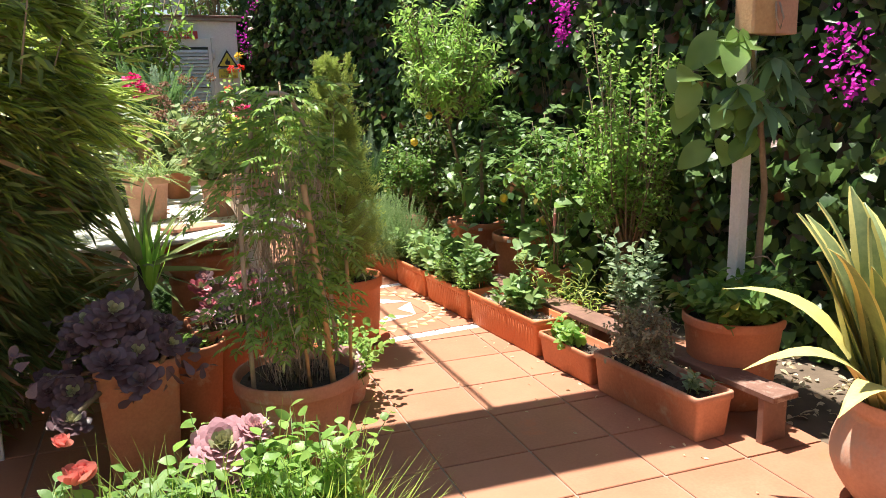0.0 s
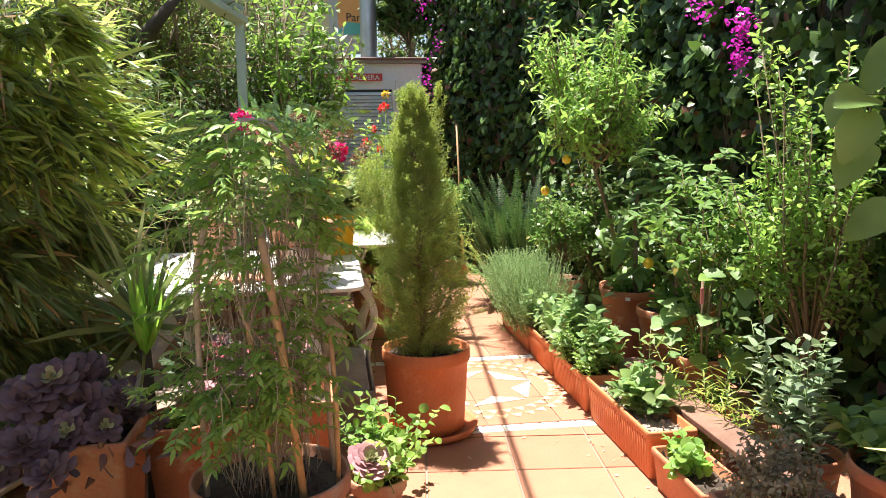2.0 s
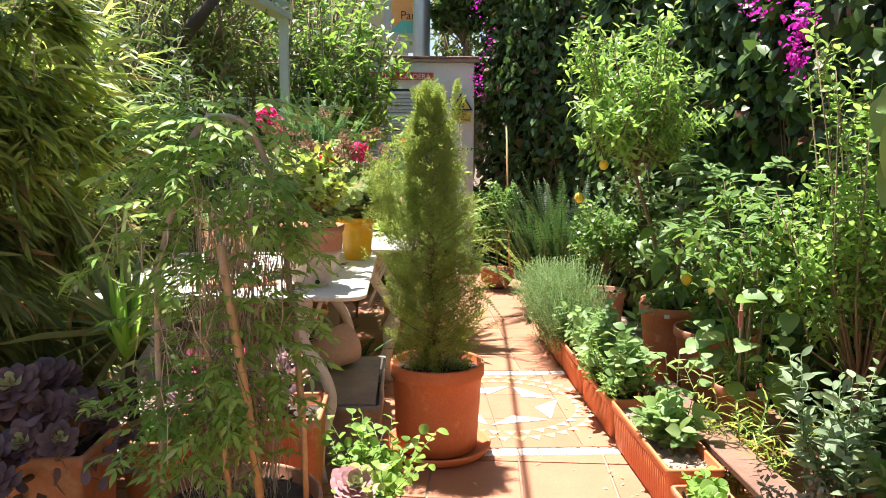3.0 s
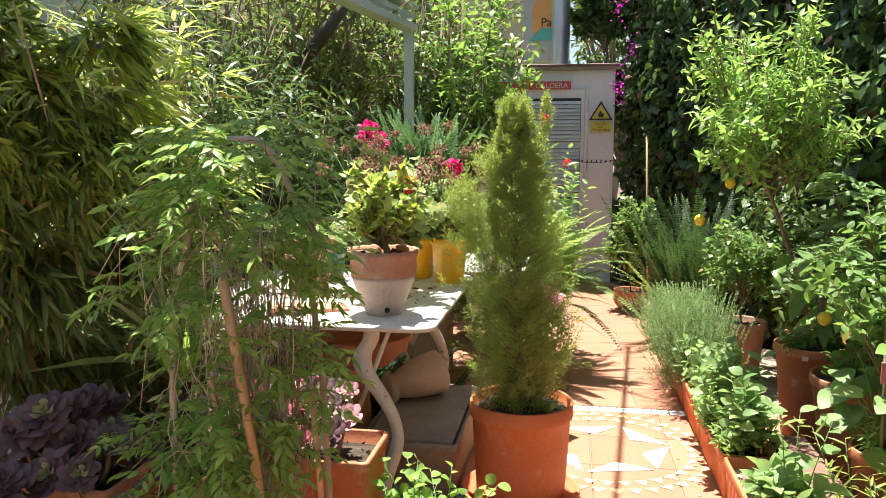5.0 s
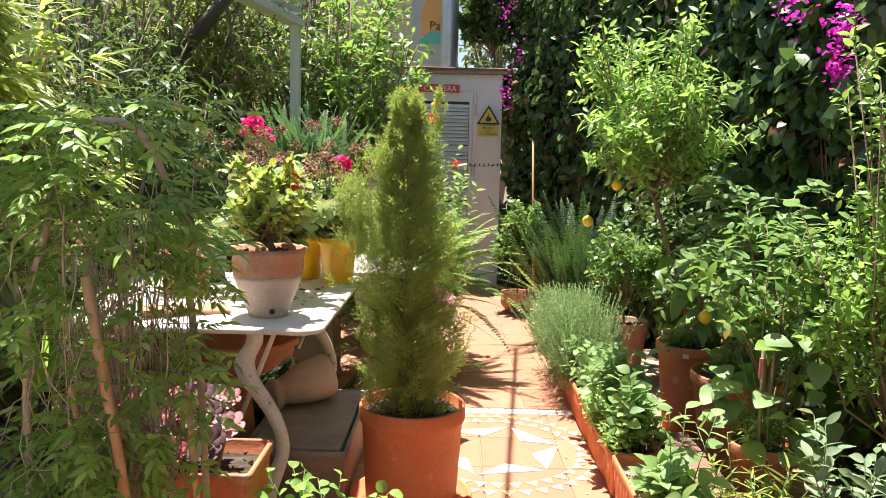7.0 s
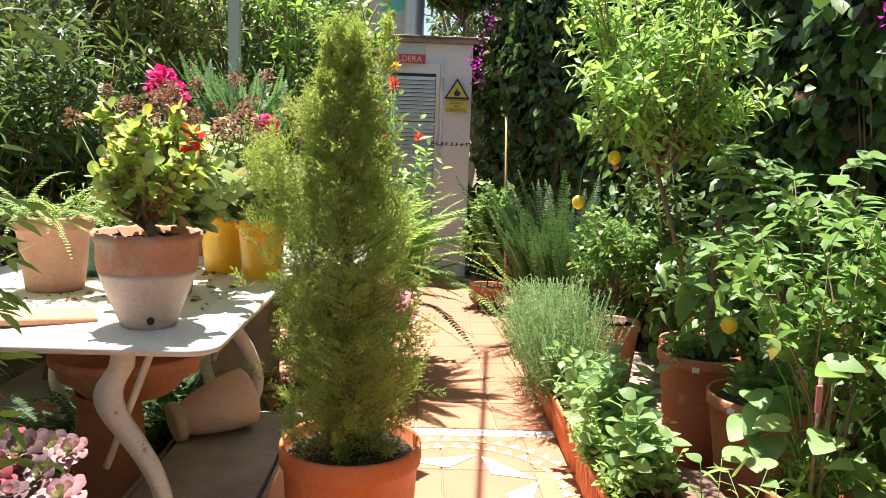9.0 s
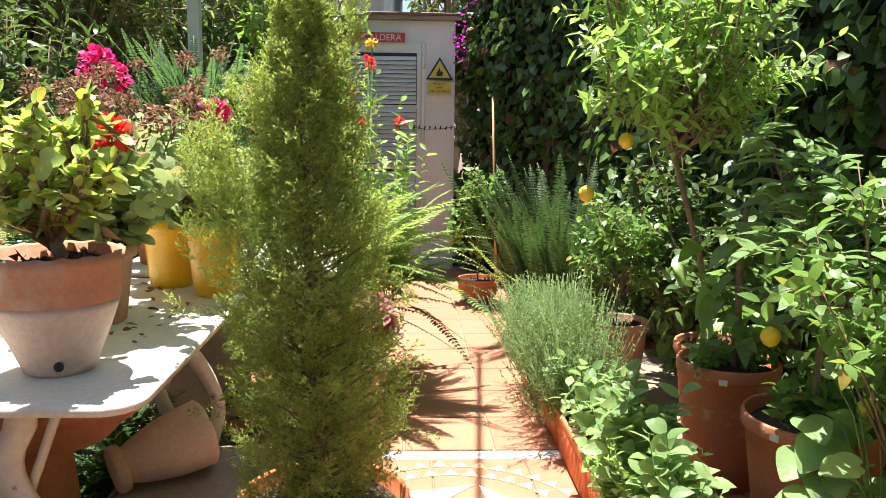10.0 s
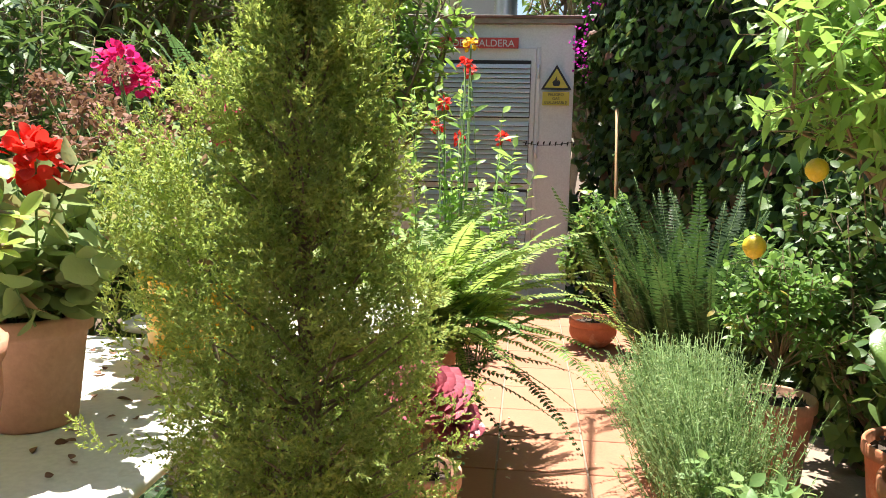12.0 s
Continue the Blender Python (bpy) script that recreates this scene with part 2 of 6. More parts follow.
L_REDP = leaf_mat("red_petal", (0.70, 0.02, 0.02), (0.80, 0.05, 0.03), glow=(0.9, 0.08, 0.05), rough=0.6, trans=0.35)
L_PINKP = leaf_mat("pink_petal", (0.66, 0.16, 0.14), (0.76, 0.25, 0.20), glow=(0.8, 0.3, 0.25), rough=0.6, trans=0.35)
L_ORGP = leaf_mat("orange_petal", (0.80, 0.35, 0.02), (0.85, 0.45, 0.04), glow=(0.9, 0.5, 0.05), rough=0.6, trans=0.35)
L_BOUG = leaf_mat("bougainvillea_bract", (0.42, 0.012, 0.30), (0.60, 0.03, 0.44), glow=(0.75, 0.05, 0.6), rough=0.6, trans=0.4)
L_AEON = leaf_mat("purple_rosette", (0.05, 0.028, 0.034), (0.18, 0.112, 0.12), rough=0.3, trans=0.08)
L_AEON_C = leaf_mat("rosette_heart", (0.226, 0.24, 0.13), (0.339, 0.32, 0.18), rough=0.4, trans=0.1)
L_AEON_P = leaf_mat("pink_rosette", (0.30, 0.15, 0.17), (0.46, 0.27, 0.29), rough=0.4, trans=0.15)
L_AEON_R = leaf_mat("red_rosette", (0.17, 0.025, 0.04), (0.40, 0.11, 0.14), rough=0.3, trans=0.12)
L_YUC = leaf_mat("yucca_leaf", (0.102, 0.17, 0.06), (0.226, 0.28, 0.12), rough=0.45, trans=0.25)
L_YUC_L = leaf_mat("yucca_light_leaf", (0.158, 0.4, 0.03), (0.282, 0.55, 0.06), rough=0.45, trans=0.4)
L_PHILO = leaf_mat("broad_leaf", (0.085, 0.19, 0.04), (0.20, 0.32, 0.08), rough=0.3, trans=0.42)
L_DROOP = leaf_mat("drooping_leaf", (0.05, 0.13, 0.05), (0.12, 0.21, 0.09), rough=0.28, trans=0.25)
L_WILLOW = leaf_mat("willow_leaf", (0.075, 0.145, 0.022), (0.20, 0.275, 0.05), rough=0.42, trans=0.42)
L_TREE = leaf_mat("tree_leaf", (0.081, 0.19, 0.025), (0.203, 0.34, 0.05), rough=0.42, trans=0.4)
L_TREE_D = leaf_mat("dark_tree_leaf", (0.034, 0.085, 0.02), (0.102, 0.17, 0.035), rough=0.45, trans=0.3)
L_GRASS = leaf_mat("grass_blade", (0.158, 0.28, 0.04), (0.316, 0.42, 0.08), rough=0.5, trans=0.4)
L_WITHER = leaf_mat("withered_leaf", (0.15, 0.135, 0.09), (0.30, 0.285, 0.19), rough=0.7, trans=0.25)
L_STRAW = leaf_mat("straw", (0.34, 0.27, 0.17), (0.52, 0.44, 0.30), rough=0.8, trans=0.2)


# ---- mesh helpers ----
class Buf:
    """Collects triangles for one mesh."""

    def __init__(self):
        self.v, self.f, self.n = [], [], 0

    def add(self, v, f):
        v, f = np.asarray(v, float).reshape(-1, 3), np.asarray(f, int).reshape(-1, 3)
        self.v.append(v)
        self.f.append(f + self.n)
        self.n += len(v)
        return self


def link_mesh(name, buf, mat, parent=None, label="", smooth=True, kind=""):
    v = np.concatenate(buf.v)
    f = np.concatenate(buf.f)
    me = bpy.data.meshes.new(name)
    me.vertices.add(len(v))
    me.vertices.foreach_set("co", v.ravel())
    me.loops.add(len(f) * 3)
    me.loops.foreach_set("vertex_index", f.ravel().astype(np.int32))
    me.polygons.add(len(f))
    me.polygons.foreach_set("loop_start", (np.arange(len(f)) * 3).astype(np.int32))
    me.polygons.foreach_set("use_smooth", np.full(len(f), smooth))
    me.update(calc_edges=True)
    me.materials.append(mat)
    ob = new(name, me)
    ob.parent = parent
    return tagged(ob, label=label, kind=kind)


part = link_mesh


def thing(name, at, label, category, group="", kind=""):
    e = new(name)
    e.location = at
    e.empty_display_size = 0.05
    return tagged(e, label, category, group, kind)


def loft(rings, cap_first=True, cap_last=True, buf=None):
    buf = buf or Buf()
    rings = [np.asarray(r, float) for r in rings]
    k = len(rings[0])
    v = np.concatenate(rings)
    f = []
    for i in range(len(rings) - 1):
        for j in range(k):
            a, b = i * k + j, i * k + (j + 1) % k
            f += [(a, b, b + k), (a, b + k, a + k)]
    if cap_first:
        f += [(0, j + 1, j) for j in range(1, k - 1)]
    if cap_last:
        o = (len(rings) - 1) * k
        f += [(o, o + j, o + j + 1) for j in range(1, k - 1)]
    return buf.add(v, f)


def circle(r, z, seg=40, wob=0.0, rng=None):
    a = np.linspace(0, 2 * np.pi, seg, endpoint=False)
    rr = r * (1 + (wob * np.sin(3 * a + z * 9) if wob else 0))
    return np.stack([rr * np.cos(a), rr * np.sin(a), np.full(seg, z)], 1)


def lathe(profile, seg=40, wob=0.0, buf=None):
    return loft([circle(r, z, seg, wob) for r, z in profile], buf=buf)


def rrect(w, d, z, rad=0.012, n=3):
    pts = []
    for cx, cy, a0 in ((w / 2 - rad, d / 2 - rad, 0), (-w / 2 + rad, d / 2 - rad, 90), (-w / 2 + rad, -d / 2 + rad, 180), (w / 2 - rad, -d / 2 + rad, 270)):
        for i in range(n + 1):
            a = radians(a0 + 90 * i / n)
            pts.append((cx + rad * math.cos(a), cy + rad * math.sin(a), z))
    return np.array(pts)


def slab(w, d, h, rad=0.004, z=0.0, buf=None, at=(0, 0), edge=0.003):
    o = np.array((at[0], at[1], 0))
    return loft([rrect(w - 2 * edge, d - 2 * edge, z, rad) + o, rrect(w, d, z + edge, rad) + o, rrect(w, d, z + h - edge, rad) + o, rrect(w - 2 * edge, d - 2 * edge, z + h, rad) + o], buf=buf)


def tube(points, radii, seg=6, buf=None):
    """A round stem through points."""
    buf = buf or Buf()
    p = np.asarray(points, float)
    rings = []
    for i in range(len(p)):
        d = p[min(i + 1, len(p) - 1)] - p[max(i - 1, 0)]
        d = d / (np.linalg.norm(d) + 1e-9)
        up = np.array((0, 0, 1.0)) if abs(d[2]) < 0.9 else np.array((1.0, 0, 0))
        a = np.cross(d, up)
        a /= np.linalg.norm(a)
        b = np.cross(d, a)
        r = radii[i] if hasattr(radii, "__len__") else radii
        t = np.linspace(0, 2 * np.pi, seg, endpoint=False)
        rings.append(p[i] + r * (np.cos(t)[:, None] * a + np.sin(t)[:, None] * b))
    return loft(rings, buf=buf)


def norm(a):
    return a / (np.linalg.norm(a, axis=-1, keepdims=True) + 1e-9)


# leaf outlines: stations along the leaf, half width at each
SHAPES = {
    "oval": ((0.24, 0.40), (0.62, 0.45)),
    "lance": ((0.25, 0.42), (0.6, 0.40)),
    "blade": ((0.15, 0.45), (0.6, 0.38)),
    "round": ((0.25, 0.50), (0.75, 0.50)),
    "heart": ((0.12, 0.50), (0.5, 0.44)),
    "spoon": ((0.5, 0.34), (0.86, 0.46)),
}


FINE = {
    "oval": ((0.08, 0.16), (0.2, 0.36), (0.38, 0.48), (0.58, 0.45), (0.76, 0.31), (0.9, 0.14)),
    "round": ((0.06, 0.16), (0.2, 0.34), (0.42, 0.47), (0.65, 0.50), (0.84, 0.38), (0.95, 0.2)),
    "heart": ((0.02, 0.30), (0.12, 0.48), (0.3, 0.50), (0.52, 0.40), (0.74, 0.25), (0.9, 0.1)),
    "spoon": ((0.1, 0.10), (0.3, 0.20), (0.55, 0.38), (0.75, 0.46), (0.88, 0.38), (0.96, 0.18)),
}


def fine_leaves(buf, pos, way, side, nrm, L, W, shape, droop, fold):
    """Leaves with a rounded outline of six stations."""
    n, st = len(pos), FINE[shape]
    cols = [pos]
    for s_, w_ in st:
        c = pos + way * L * s_ - nrm * droop * L * s_ ** 2
        lift = nrm * fold * W * w_
        cols += [c + side * W * w_ + lift, c, c - side * W * w_ + lift]
    cols.append(pos + way * L - nrm * droop * L)
    k = len(st)
    t = [(0, 1, 2), (0, 2, 3)]
    for i in range(k - 1):
        a = 1 + 3 * i
        t += [(a, a + 3, a + 4), (a, a + 4, a + 1), (a + 1, a + 4, a + 5), (a + 1, a + 5, a + 2)]
    e = 3 * k + 1
    t += [(e - 3, e, e - 2), (e - 2, e, e - 1)]
    v = np.stack(cols, 1).reshape(-1, 3)
    return buf.add(v, (np.arange(n)[:, None, None] * (e + 1) + np.array(t)).reshape(-1, 3))


def leaves(buf, pos, way, L, W, shape="oval", droop=0.25, fold=0.25, rng=None, up=None):
    """Adds one leaf at each pos pointing along way; L, W: length, width (arrays or numbers)."""
    n = len(pos)
    if n == 0:
        return buf
    pos, way = np.asarray(pos, float), norm(np.asarray(way, float))
    L = np.broadcast_to(np.asarray(L, float), (n,))[:, None]
    W = np.broadcast_to(np.asarray(W, float), (n,))[:, None]
    if up is None:
        up = rng.normal(0, 0.45, (n, 3)) + (0, 0, 1.0)
    side = norm(np.cross(way, up) + 1e-6)
    nrm = np.cross(side, way)
    if shape in FINE and n < 3200:
        return fine_leaves(buf, pos, way, side, nrm, L, W, shape, droop, fold)
    (s1, w1), (s2, w2) = SHAPES[shape]
    d = droop * L
    zf = fold * W
    cols = [pos,
            pos + way * L * s1 - nrm * d * s1 ** 2, None, None,
            pos + way * L * s2 - nrm * d * s2 ** 2, None, None,
            pos + way * L - nrm * d]
    cols[2] = cols[1] + side * W * w1 + nrm * zf * w1
    cols[3] = cols[1] - side * W * w1 + nrm * zf * w1
    cols[5] = cols[4] + side * W * w2 + nrm * zf * w2
    cols[6] = cols[4] - side * W * w2 + nrm * zf * w2
    if shape == "heart":
        back = way * L * 0.16
        cols[2], cols[3] = cols[2] - back, cols[3] - back
    v = np.stack(cols, 1).reshape(-1, 3)
    t = np.array(((0, 2, 1), (0, 1, 3), (1, 2, 5), (1, 5, 4), (1, 4, 6), (1, 6, 3), (4, 5, 7), (4, 7, 6)))
    f = (np.arange(n)[:, None, None] * 8 + t).reshape(-1, 3)
    return buf.add(v, f)


def broad_leaf(q, d, up, size, width, rng, droop=0.3, cup=0.12, notch=0.14):
    """One large heart-shaped leaf with a curved blade."""
    q, d = np.asarray(q, float), norm(np.asarray(d, float))
    side = norm(np.cross(d, up))
    nrm = np.cross(side, d)
    s = np.array((0.0, 0.06, 0.16, 0.3, 0.45, 0.6, 0.75, 0.88, 0.96, 1.0))
    w = np.array((0.16, 0.36, 0.47, 0.5, 0.47, 0.40, 0.29, 0.16, 0.07, 0.0))
    v = []
    for k in range(len(s)):
        for c in (-1, -0.55, 0, 0.55, 1):
            back = notch * max(0, 1 - s[k] / 0.25) * abs(c)
            wave = 0.015 * math.sin(9 * s[k] + 3 * c) * abs(c)
            v.append(q + d * size * (s[k] - back) + side * c * w[k] * width + nrm * (-droop * size * s[k] ** 2 + cup * width * w[k] * abs(c) ** 1.5 + wave * size))
    f = []
    for i in range(len(s) - 1):
        for j in range(4):
            a = i * 5 + j
            f += [(a, a + 1, a + 6), (a, a + 6, a + 5)]
    return Buf().add(v, f)


def slips(buf, pos, way, L, W, rng):
    """Tiny two-triangle leaves."""
    n = len(pos)
    pos, way = np.asarray(pos, float), norm(np.asarray(way, float))
    L = np.broadcast_to(np.asarray(L, float), (n,))[:, None]
    W = np.broadcast_to(np.asarray(W, float), (n,))[:, None]
    side = norm(np.cross(way, rng.normal(0, 1, (n, 3))))
    nrm = np.cross(side, way)
    v = np.stack([pos, pos + way * L * 0.45 + side * W * 0.5 + nrm * W * 0.2, pos + way * L, pos + way * L * 0.45 - side * W * 0.5 + nrm * W * 0.2], 1).reshape(-1, 3)
    f = (np.arange(n)[:, None, None] * 4 + np.array(((0, 1, 2), (0, 2, 3)))).reshape(-1, 3)
    return buf.add(v, f)


def rand_dir(rng, n, up=0.0, spread=1.0):
    return norm(rng.normal(0, spread, (n, 3)) + (0, 0, up))


# ---- plant builders (all in the thing's own space, base at 0,0,0) ----
def branch_paths(rng, base, height, radius, limbs, twigs, trunk=0.3, r0=0.012, lean=(0, 0), low=0.45, start=0.55):
    """Trunk, limbs and twigs as lists of points; twigs carry the leaves."""
    paths, tips = [], []
    base = np.array(base, float)
    top = base + (lean[0], lean[1], height * trunk)
    mid = (base + top) / 2 + rng.normal(0, radius * 0.06, 3) * (1, 1, 0)
    paths.append(([base, mid, top], [r0, r0 * 0.85, r0 * 0.7]))
    for i in range(limbs):
        a = 2.4 * i + rng.uniform(-0.4, 0.4)
        h = rng.uniform(low, 1.0)
        rr = radius * rng.uniform(0.35, 0.95) * math.sqrt(max(0.08, 1 - (h - 0.5) ** 2 * 2.6))
        s = base + (top - base) * rng.uniform(start, 1.0)
        e = base + np.array((lean[0] + rr * math.cos(a), lean[1] + rr * math.sin(a), height * h))
        m = (s + e) / 2 + rng.normal(0, radius * 0.08, 3) + (0, 0, -height * 0.04)
        paths.append(([s, m, e], [r0 * 0.5, r0 * 0.36, r0 * 0.18]))
        for k in range(twigs):
            u = rng.uniform(0.35, 1.0)
            q = (1 - u) ** 2 * s + 2 * u * (1 - u) * m + u * u * e
            d = norm((e - s)) * 0.5 + rand_dir(rng, 1, 0.35)[0]
            ln = radius * rng.uniform(0.25, 0.5)
            t = q + norm(d) * ln
            paths.append(([q, (q + t) / 2 + (0, 0, ln * 0.06), t], [r0 * 0.16, r0 * 0.13, r0 * 0.07]))
            tips.append((q, t))
        tips.append((m, e))
    return paths, tips


def twig_leaves(rng, tips, per, L, W):
    pos, way = [], []
    for q, t in tips:
        d = norm(t - q)
        u = np.linspace(0.12, 1.0, per)
        p = q + (t - q) * u[:, None]
        k = norm(np.cross(d, rng.normal(0, 1, 3)))
        k2 = np.cross(d, k)
        ang = np.arange(per) * 2.4 + rng.uniform(0, 6)
        wv = d * 0.45 + np.cos(ang)[:, None] * k + np.sin(ang)[:, None] * k2 + (0, 0, 0.15)
        pos.append(p)
        way.append(wv)
    pos, way = np.concatenate(pos), np.concatenate(way)
    n = len(pos)
    return pos, way, L * rng.uniform(0.6, 1.15, n), W * rng.uniform(0.7, 1.1, n)


def shrub(parent, seed, base, height, radius, limbs, twigs, per, L, W, mat, stem=M_STEM, shape="oval", trunk=0.3, r0=0.012, droop=0.25, lean=(0, 0), stemname="trunk", low=0.45, start=0.55):
    rng = np.random.default_rng(seed)
    paths, tips = branch_paths(rng, base, height, radius, limbs, twigs, trunk, r0, lean, low, start)
    b = Buf()
    for p, r in paths:
        tube(p, r, 5, b)
    part(stemname, b, stem, parent)
    pos, way, ll, ww = twig_leaves(rng, tips, per, L, W)
    part("foliage", leaves(Buf(), pos, way, ll, ww, shape, droop, 0.14, rng), mat, parent, kind="stuff")
    return tips


def herb(parent, seed, base, spread, height, stems, per, L, W, mat, stem=M_STEM_GREEN, shape="oval", lean=0.35, r=0.0022, droop=0.25):
    """Many soft stems from an area spread = (rx, ry), each with leaves."""
    rng = np.random.default_rng(seed)
    b, tips = Buf(), []
    for i in range(stems):
        o = np.array(base) + (rng.uniform(-1, 1) * spread[0], rng.uniform(-1, 1) * spread[1], 0)
        h = height * rng.uniform(0.5, 1.0)
        d = np.array((rng.normal(0, lean), rng.normal(0, lean), 1.0))
        e = o + norm(d) * h
        m = (o + e) / 2 + (0, 0, h * 0.06)
        tube([o, m, e], [r, r * 0.8, r * 0.5], 4, b)
        tips += [(o + (m - o) * 0.4, m), (m, e)]
    part("stem_mass", b, stem, parent, kind="stuff")
    pos, way, ll, ww = twig_leaves(rng, tips, per, L, W)
    part("foliage", leaves(Buf(), pos, way, ll, ww, shape, droop, 0.2, rng), mat, parent, kind="stuff")


def frond(rng, buf, stalk, base, az, length, arch, n=26, L=0.07, W=0.016, rise=0.9):
    """One arched fern frond."""
    u = np.linspace(0, 1, n)
    h = np.array((math.cos(az), math.sin(az), 0))
    x = length * (u * 0.95) * math.cos(rise * 0.9) + length * arch * 0.35 * u ** 2
    z = length * (u * math.sin(rise)) - length * arch * 0.75 * u ** 2
    p = np.array(base) + x[:, None] * h + z[:, None] * np.array((0, 0, 1.0))
    d = norm(np.gradient(p, axis=0))
    side = norm(np.cross(d, (0, 0, 1.0)))
    k = np.sin(np.pi * np.clip(u * 0.92 + 0.08, 0, 1)) ** 0.6
    tube(p[::5], np.linspace(0.003, 0.001, len(p[::5])), 4, stalk)
    upv = norm(np.cross(side, d))
    for s in (1, -1):
        leaves(buf, p[2:], side[2:] * s + d[2:] * 0.3 + rng.normal(0, 0.08, (n - 2, 3)), L * k[2:] * length / 0.6 * rng.uniform(0.72, 1.08, n - 2), W * rng.uniform(0.8, 1.1, n - 2), "lance", 0.15, 0.1, rng, up=upv[2:])


def fern(parent, seed, base, length, fronds, mat, arch=0.8, rise=(0.7, 1.3), az=(0, 6.28), L=0.07, W=0.017, spread=0.05, n=26):
    rng = np.random.default_rng(seed)
    b, s = Buf(), Buf()
    for i in range(fronds):
        o = np.array(base) + rng.normal(0, spread, 3) * (1, 1, 0.1)
        frond(rng, b, s, o, rng.uniform(*az), length * rng.uniform(0.6, 1.0), arch * rng.uniform(0.6, 1.2), n, L, W, rng.uniform(*rise))
    part("fronds", b, mat, parent, kind="stuff")
    part("stalk_mass", s, M_STEM_GREEN, parent, kind="stuff")


def rosette(parent, seed, at, radius, mat, heart, n=46, tilt=(0, 0), name="rosette", label=""):
    """A flat succulent rosette of spoon-shaped leaves."""
    rng = np.random.default_rng(seed)
    i = np.arange(n)
    a = i * 2.39996
    u = i / n
    el = radians(6) + (1 - u) ** 2.4 * radians(70)
    d = np.stack([np.cos(a) * np.cos(el), np.sin(a) * np.cos(el), np.sin(el)], 1)
    L = radius * (0.32 + 0.68 * u)
    pos = d * radius * 0.05 * u[:, None] + np.stack([0 * u, 0 * u, radius * 0.14 * (1 - u)], 1)
    R = np.array(Euler((tilt[0], tilt[1], 0)).to_matrix())
    upv = R @ np.array((0, 0, 1.0))

    def some(sel):
        return leaves(Buf(), pos[sel] @ R.T + at, d[sel] @ R.T, L[sel], L[sel] * 0.66, "spoon", -0.12, -0.25, rng, up=np.broadcast_to(upv, (len(sel), 3)))
    inner = [k for k in range(n) if u[k] <= 0.3]
    ob = part(name, some(inner), heart, parent, label, kind="stuff")
    for k in range(len(inner), n):
        part("leaf", some([k]), mat, ob)
    return ob


def flower_head(parent, seed, at, radius, mat, n=60, size=0.016, name="flower_head", kind="stuff"):
    rng = np.random.default_rng(seed)
    d = rand_dir(rng, n, 0.5)
    return part(name, leaves(Buf(), np.array(at) + d * radius * rng.uniform(0.4, 1, (n, 1)), d + rng.normal(0, 0.5, (n, 3)), size, size * 0.9, "round", 0.3, 0.2, rng), mat, parent, kind=kind)


def soil(parent, r, z, seed=0, mat=M_SOIL, bits=40):
    rng = np.random.default_rng(seed)
    rings = [circle(r * k, z + (1 - k) * 0.012 + 0.003 * math.sin(k * 40), 24, 0.02) for k in (1, 0.8, 0.55, 0.3, 0.08)]
    b = loft(rings)
    for i in range(bits):
        a, q, s = rng.uniform(0, 6.28), r * math.sqrt(rng.uniform(0, 0.9)), rng.uniform(0.004, 0.011)
        c = np.array((q * math.cos(a), q * math.sin(a), z + 0.012))
        b.add(c + rng.normal(0, 1, (4, 3)) * s, [(0, 1, 2), (0, 2, 3), (0, 3, 1), (1, 3, 2)])
    return part("soil", b, mat, parent, "dark potting soil", smooth=False)


def pot_mesh(parent, r_top, r_base, h, mat, rim=0.035, lip=0.01, wall=0.012, seg=44, belly=0.0, name="pot", label=""):
    prof = [(r_base * 0.92, 0), (r_base, 0.006)]
    for k in (0.08, 0.2, 0.32, 0.44, 0.56, 0.68, 0.8, 0.92) if belly else (0.25, 0.5, 0.75):
        zz = k * (h - rim)
        prof.append((r_base + (r_top - lip - r_base) * k + belly * math.sin(math.pi * k), zz))
    prof += [(r_top - lip, h - rim - 0.004), (r_top - 0.001, h - rim), (r_top, h - rim + 0.006), (r_top, h - 0.006), (r_top - 0.003, h), (r_top - wall + 0.003, h), (r_top - wall, h - 0.006), (r_top - wall - lip, h - 0.10 if h > 0.16 else h * 0.5)]
    return part(name, lathe(prof, seg, 0.004), mat, parent, label)


def trough(parent, w, d, h, mat, taper=0.02, lip=0.012, wall=0.014, ribs=0, name="trough"):
    """Rectangular planter box, w along x, d along y."""
    t = 2 * taper
    fl = Buf()
    b = loft([rrect(w - t - 0.006, d - t - 0.006, 0, 0.012), rrect(w - t, d - t, 0.005, 0.014), rrect(w - 2 * lip * 0.6, d - 2 * lip * 0.6, h - 0.03, 0.016), rrect(w, d, h - 0.027, 0.018), rrect(w, d, h - 0.004, 0.018),
              rrect(w - 0.006, d - 0.006, h, 0.016), rrect(w - 2 * wall + 0.004, d - 2 * wall + 0.004, h, 0.012), rrect(w - 2 * wall, d - 2 * wall, h - 0.004, 0.012), rrect(w - 2 * wall - 0.012, d - 2 * wall - 0.012, h - 0.09, 0.01)])
    if ribs:
        for i in range(ribs):
            yy = -d / 2 + 0.04 + (d - 0.08) * i / (ribs - 1)
            for sx in (-1, 1):
                xb, xt = sx * (w / 2 - taper), sx * (w / 2 - lip * 0.6)
                tube([(xb, yy, 0.012), (xt, yy, h - 0.034)], 0.0025, 5, fl)
    ob = part(name, b, mat, parent)
    if ribs:
        part("fluting", fl, mat, ob, kind="stuff")
    return ob


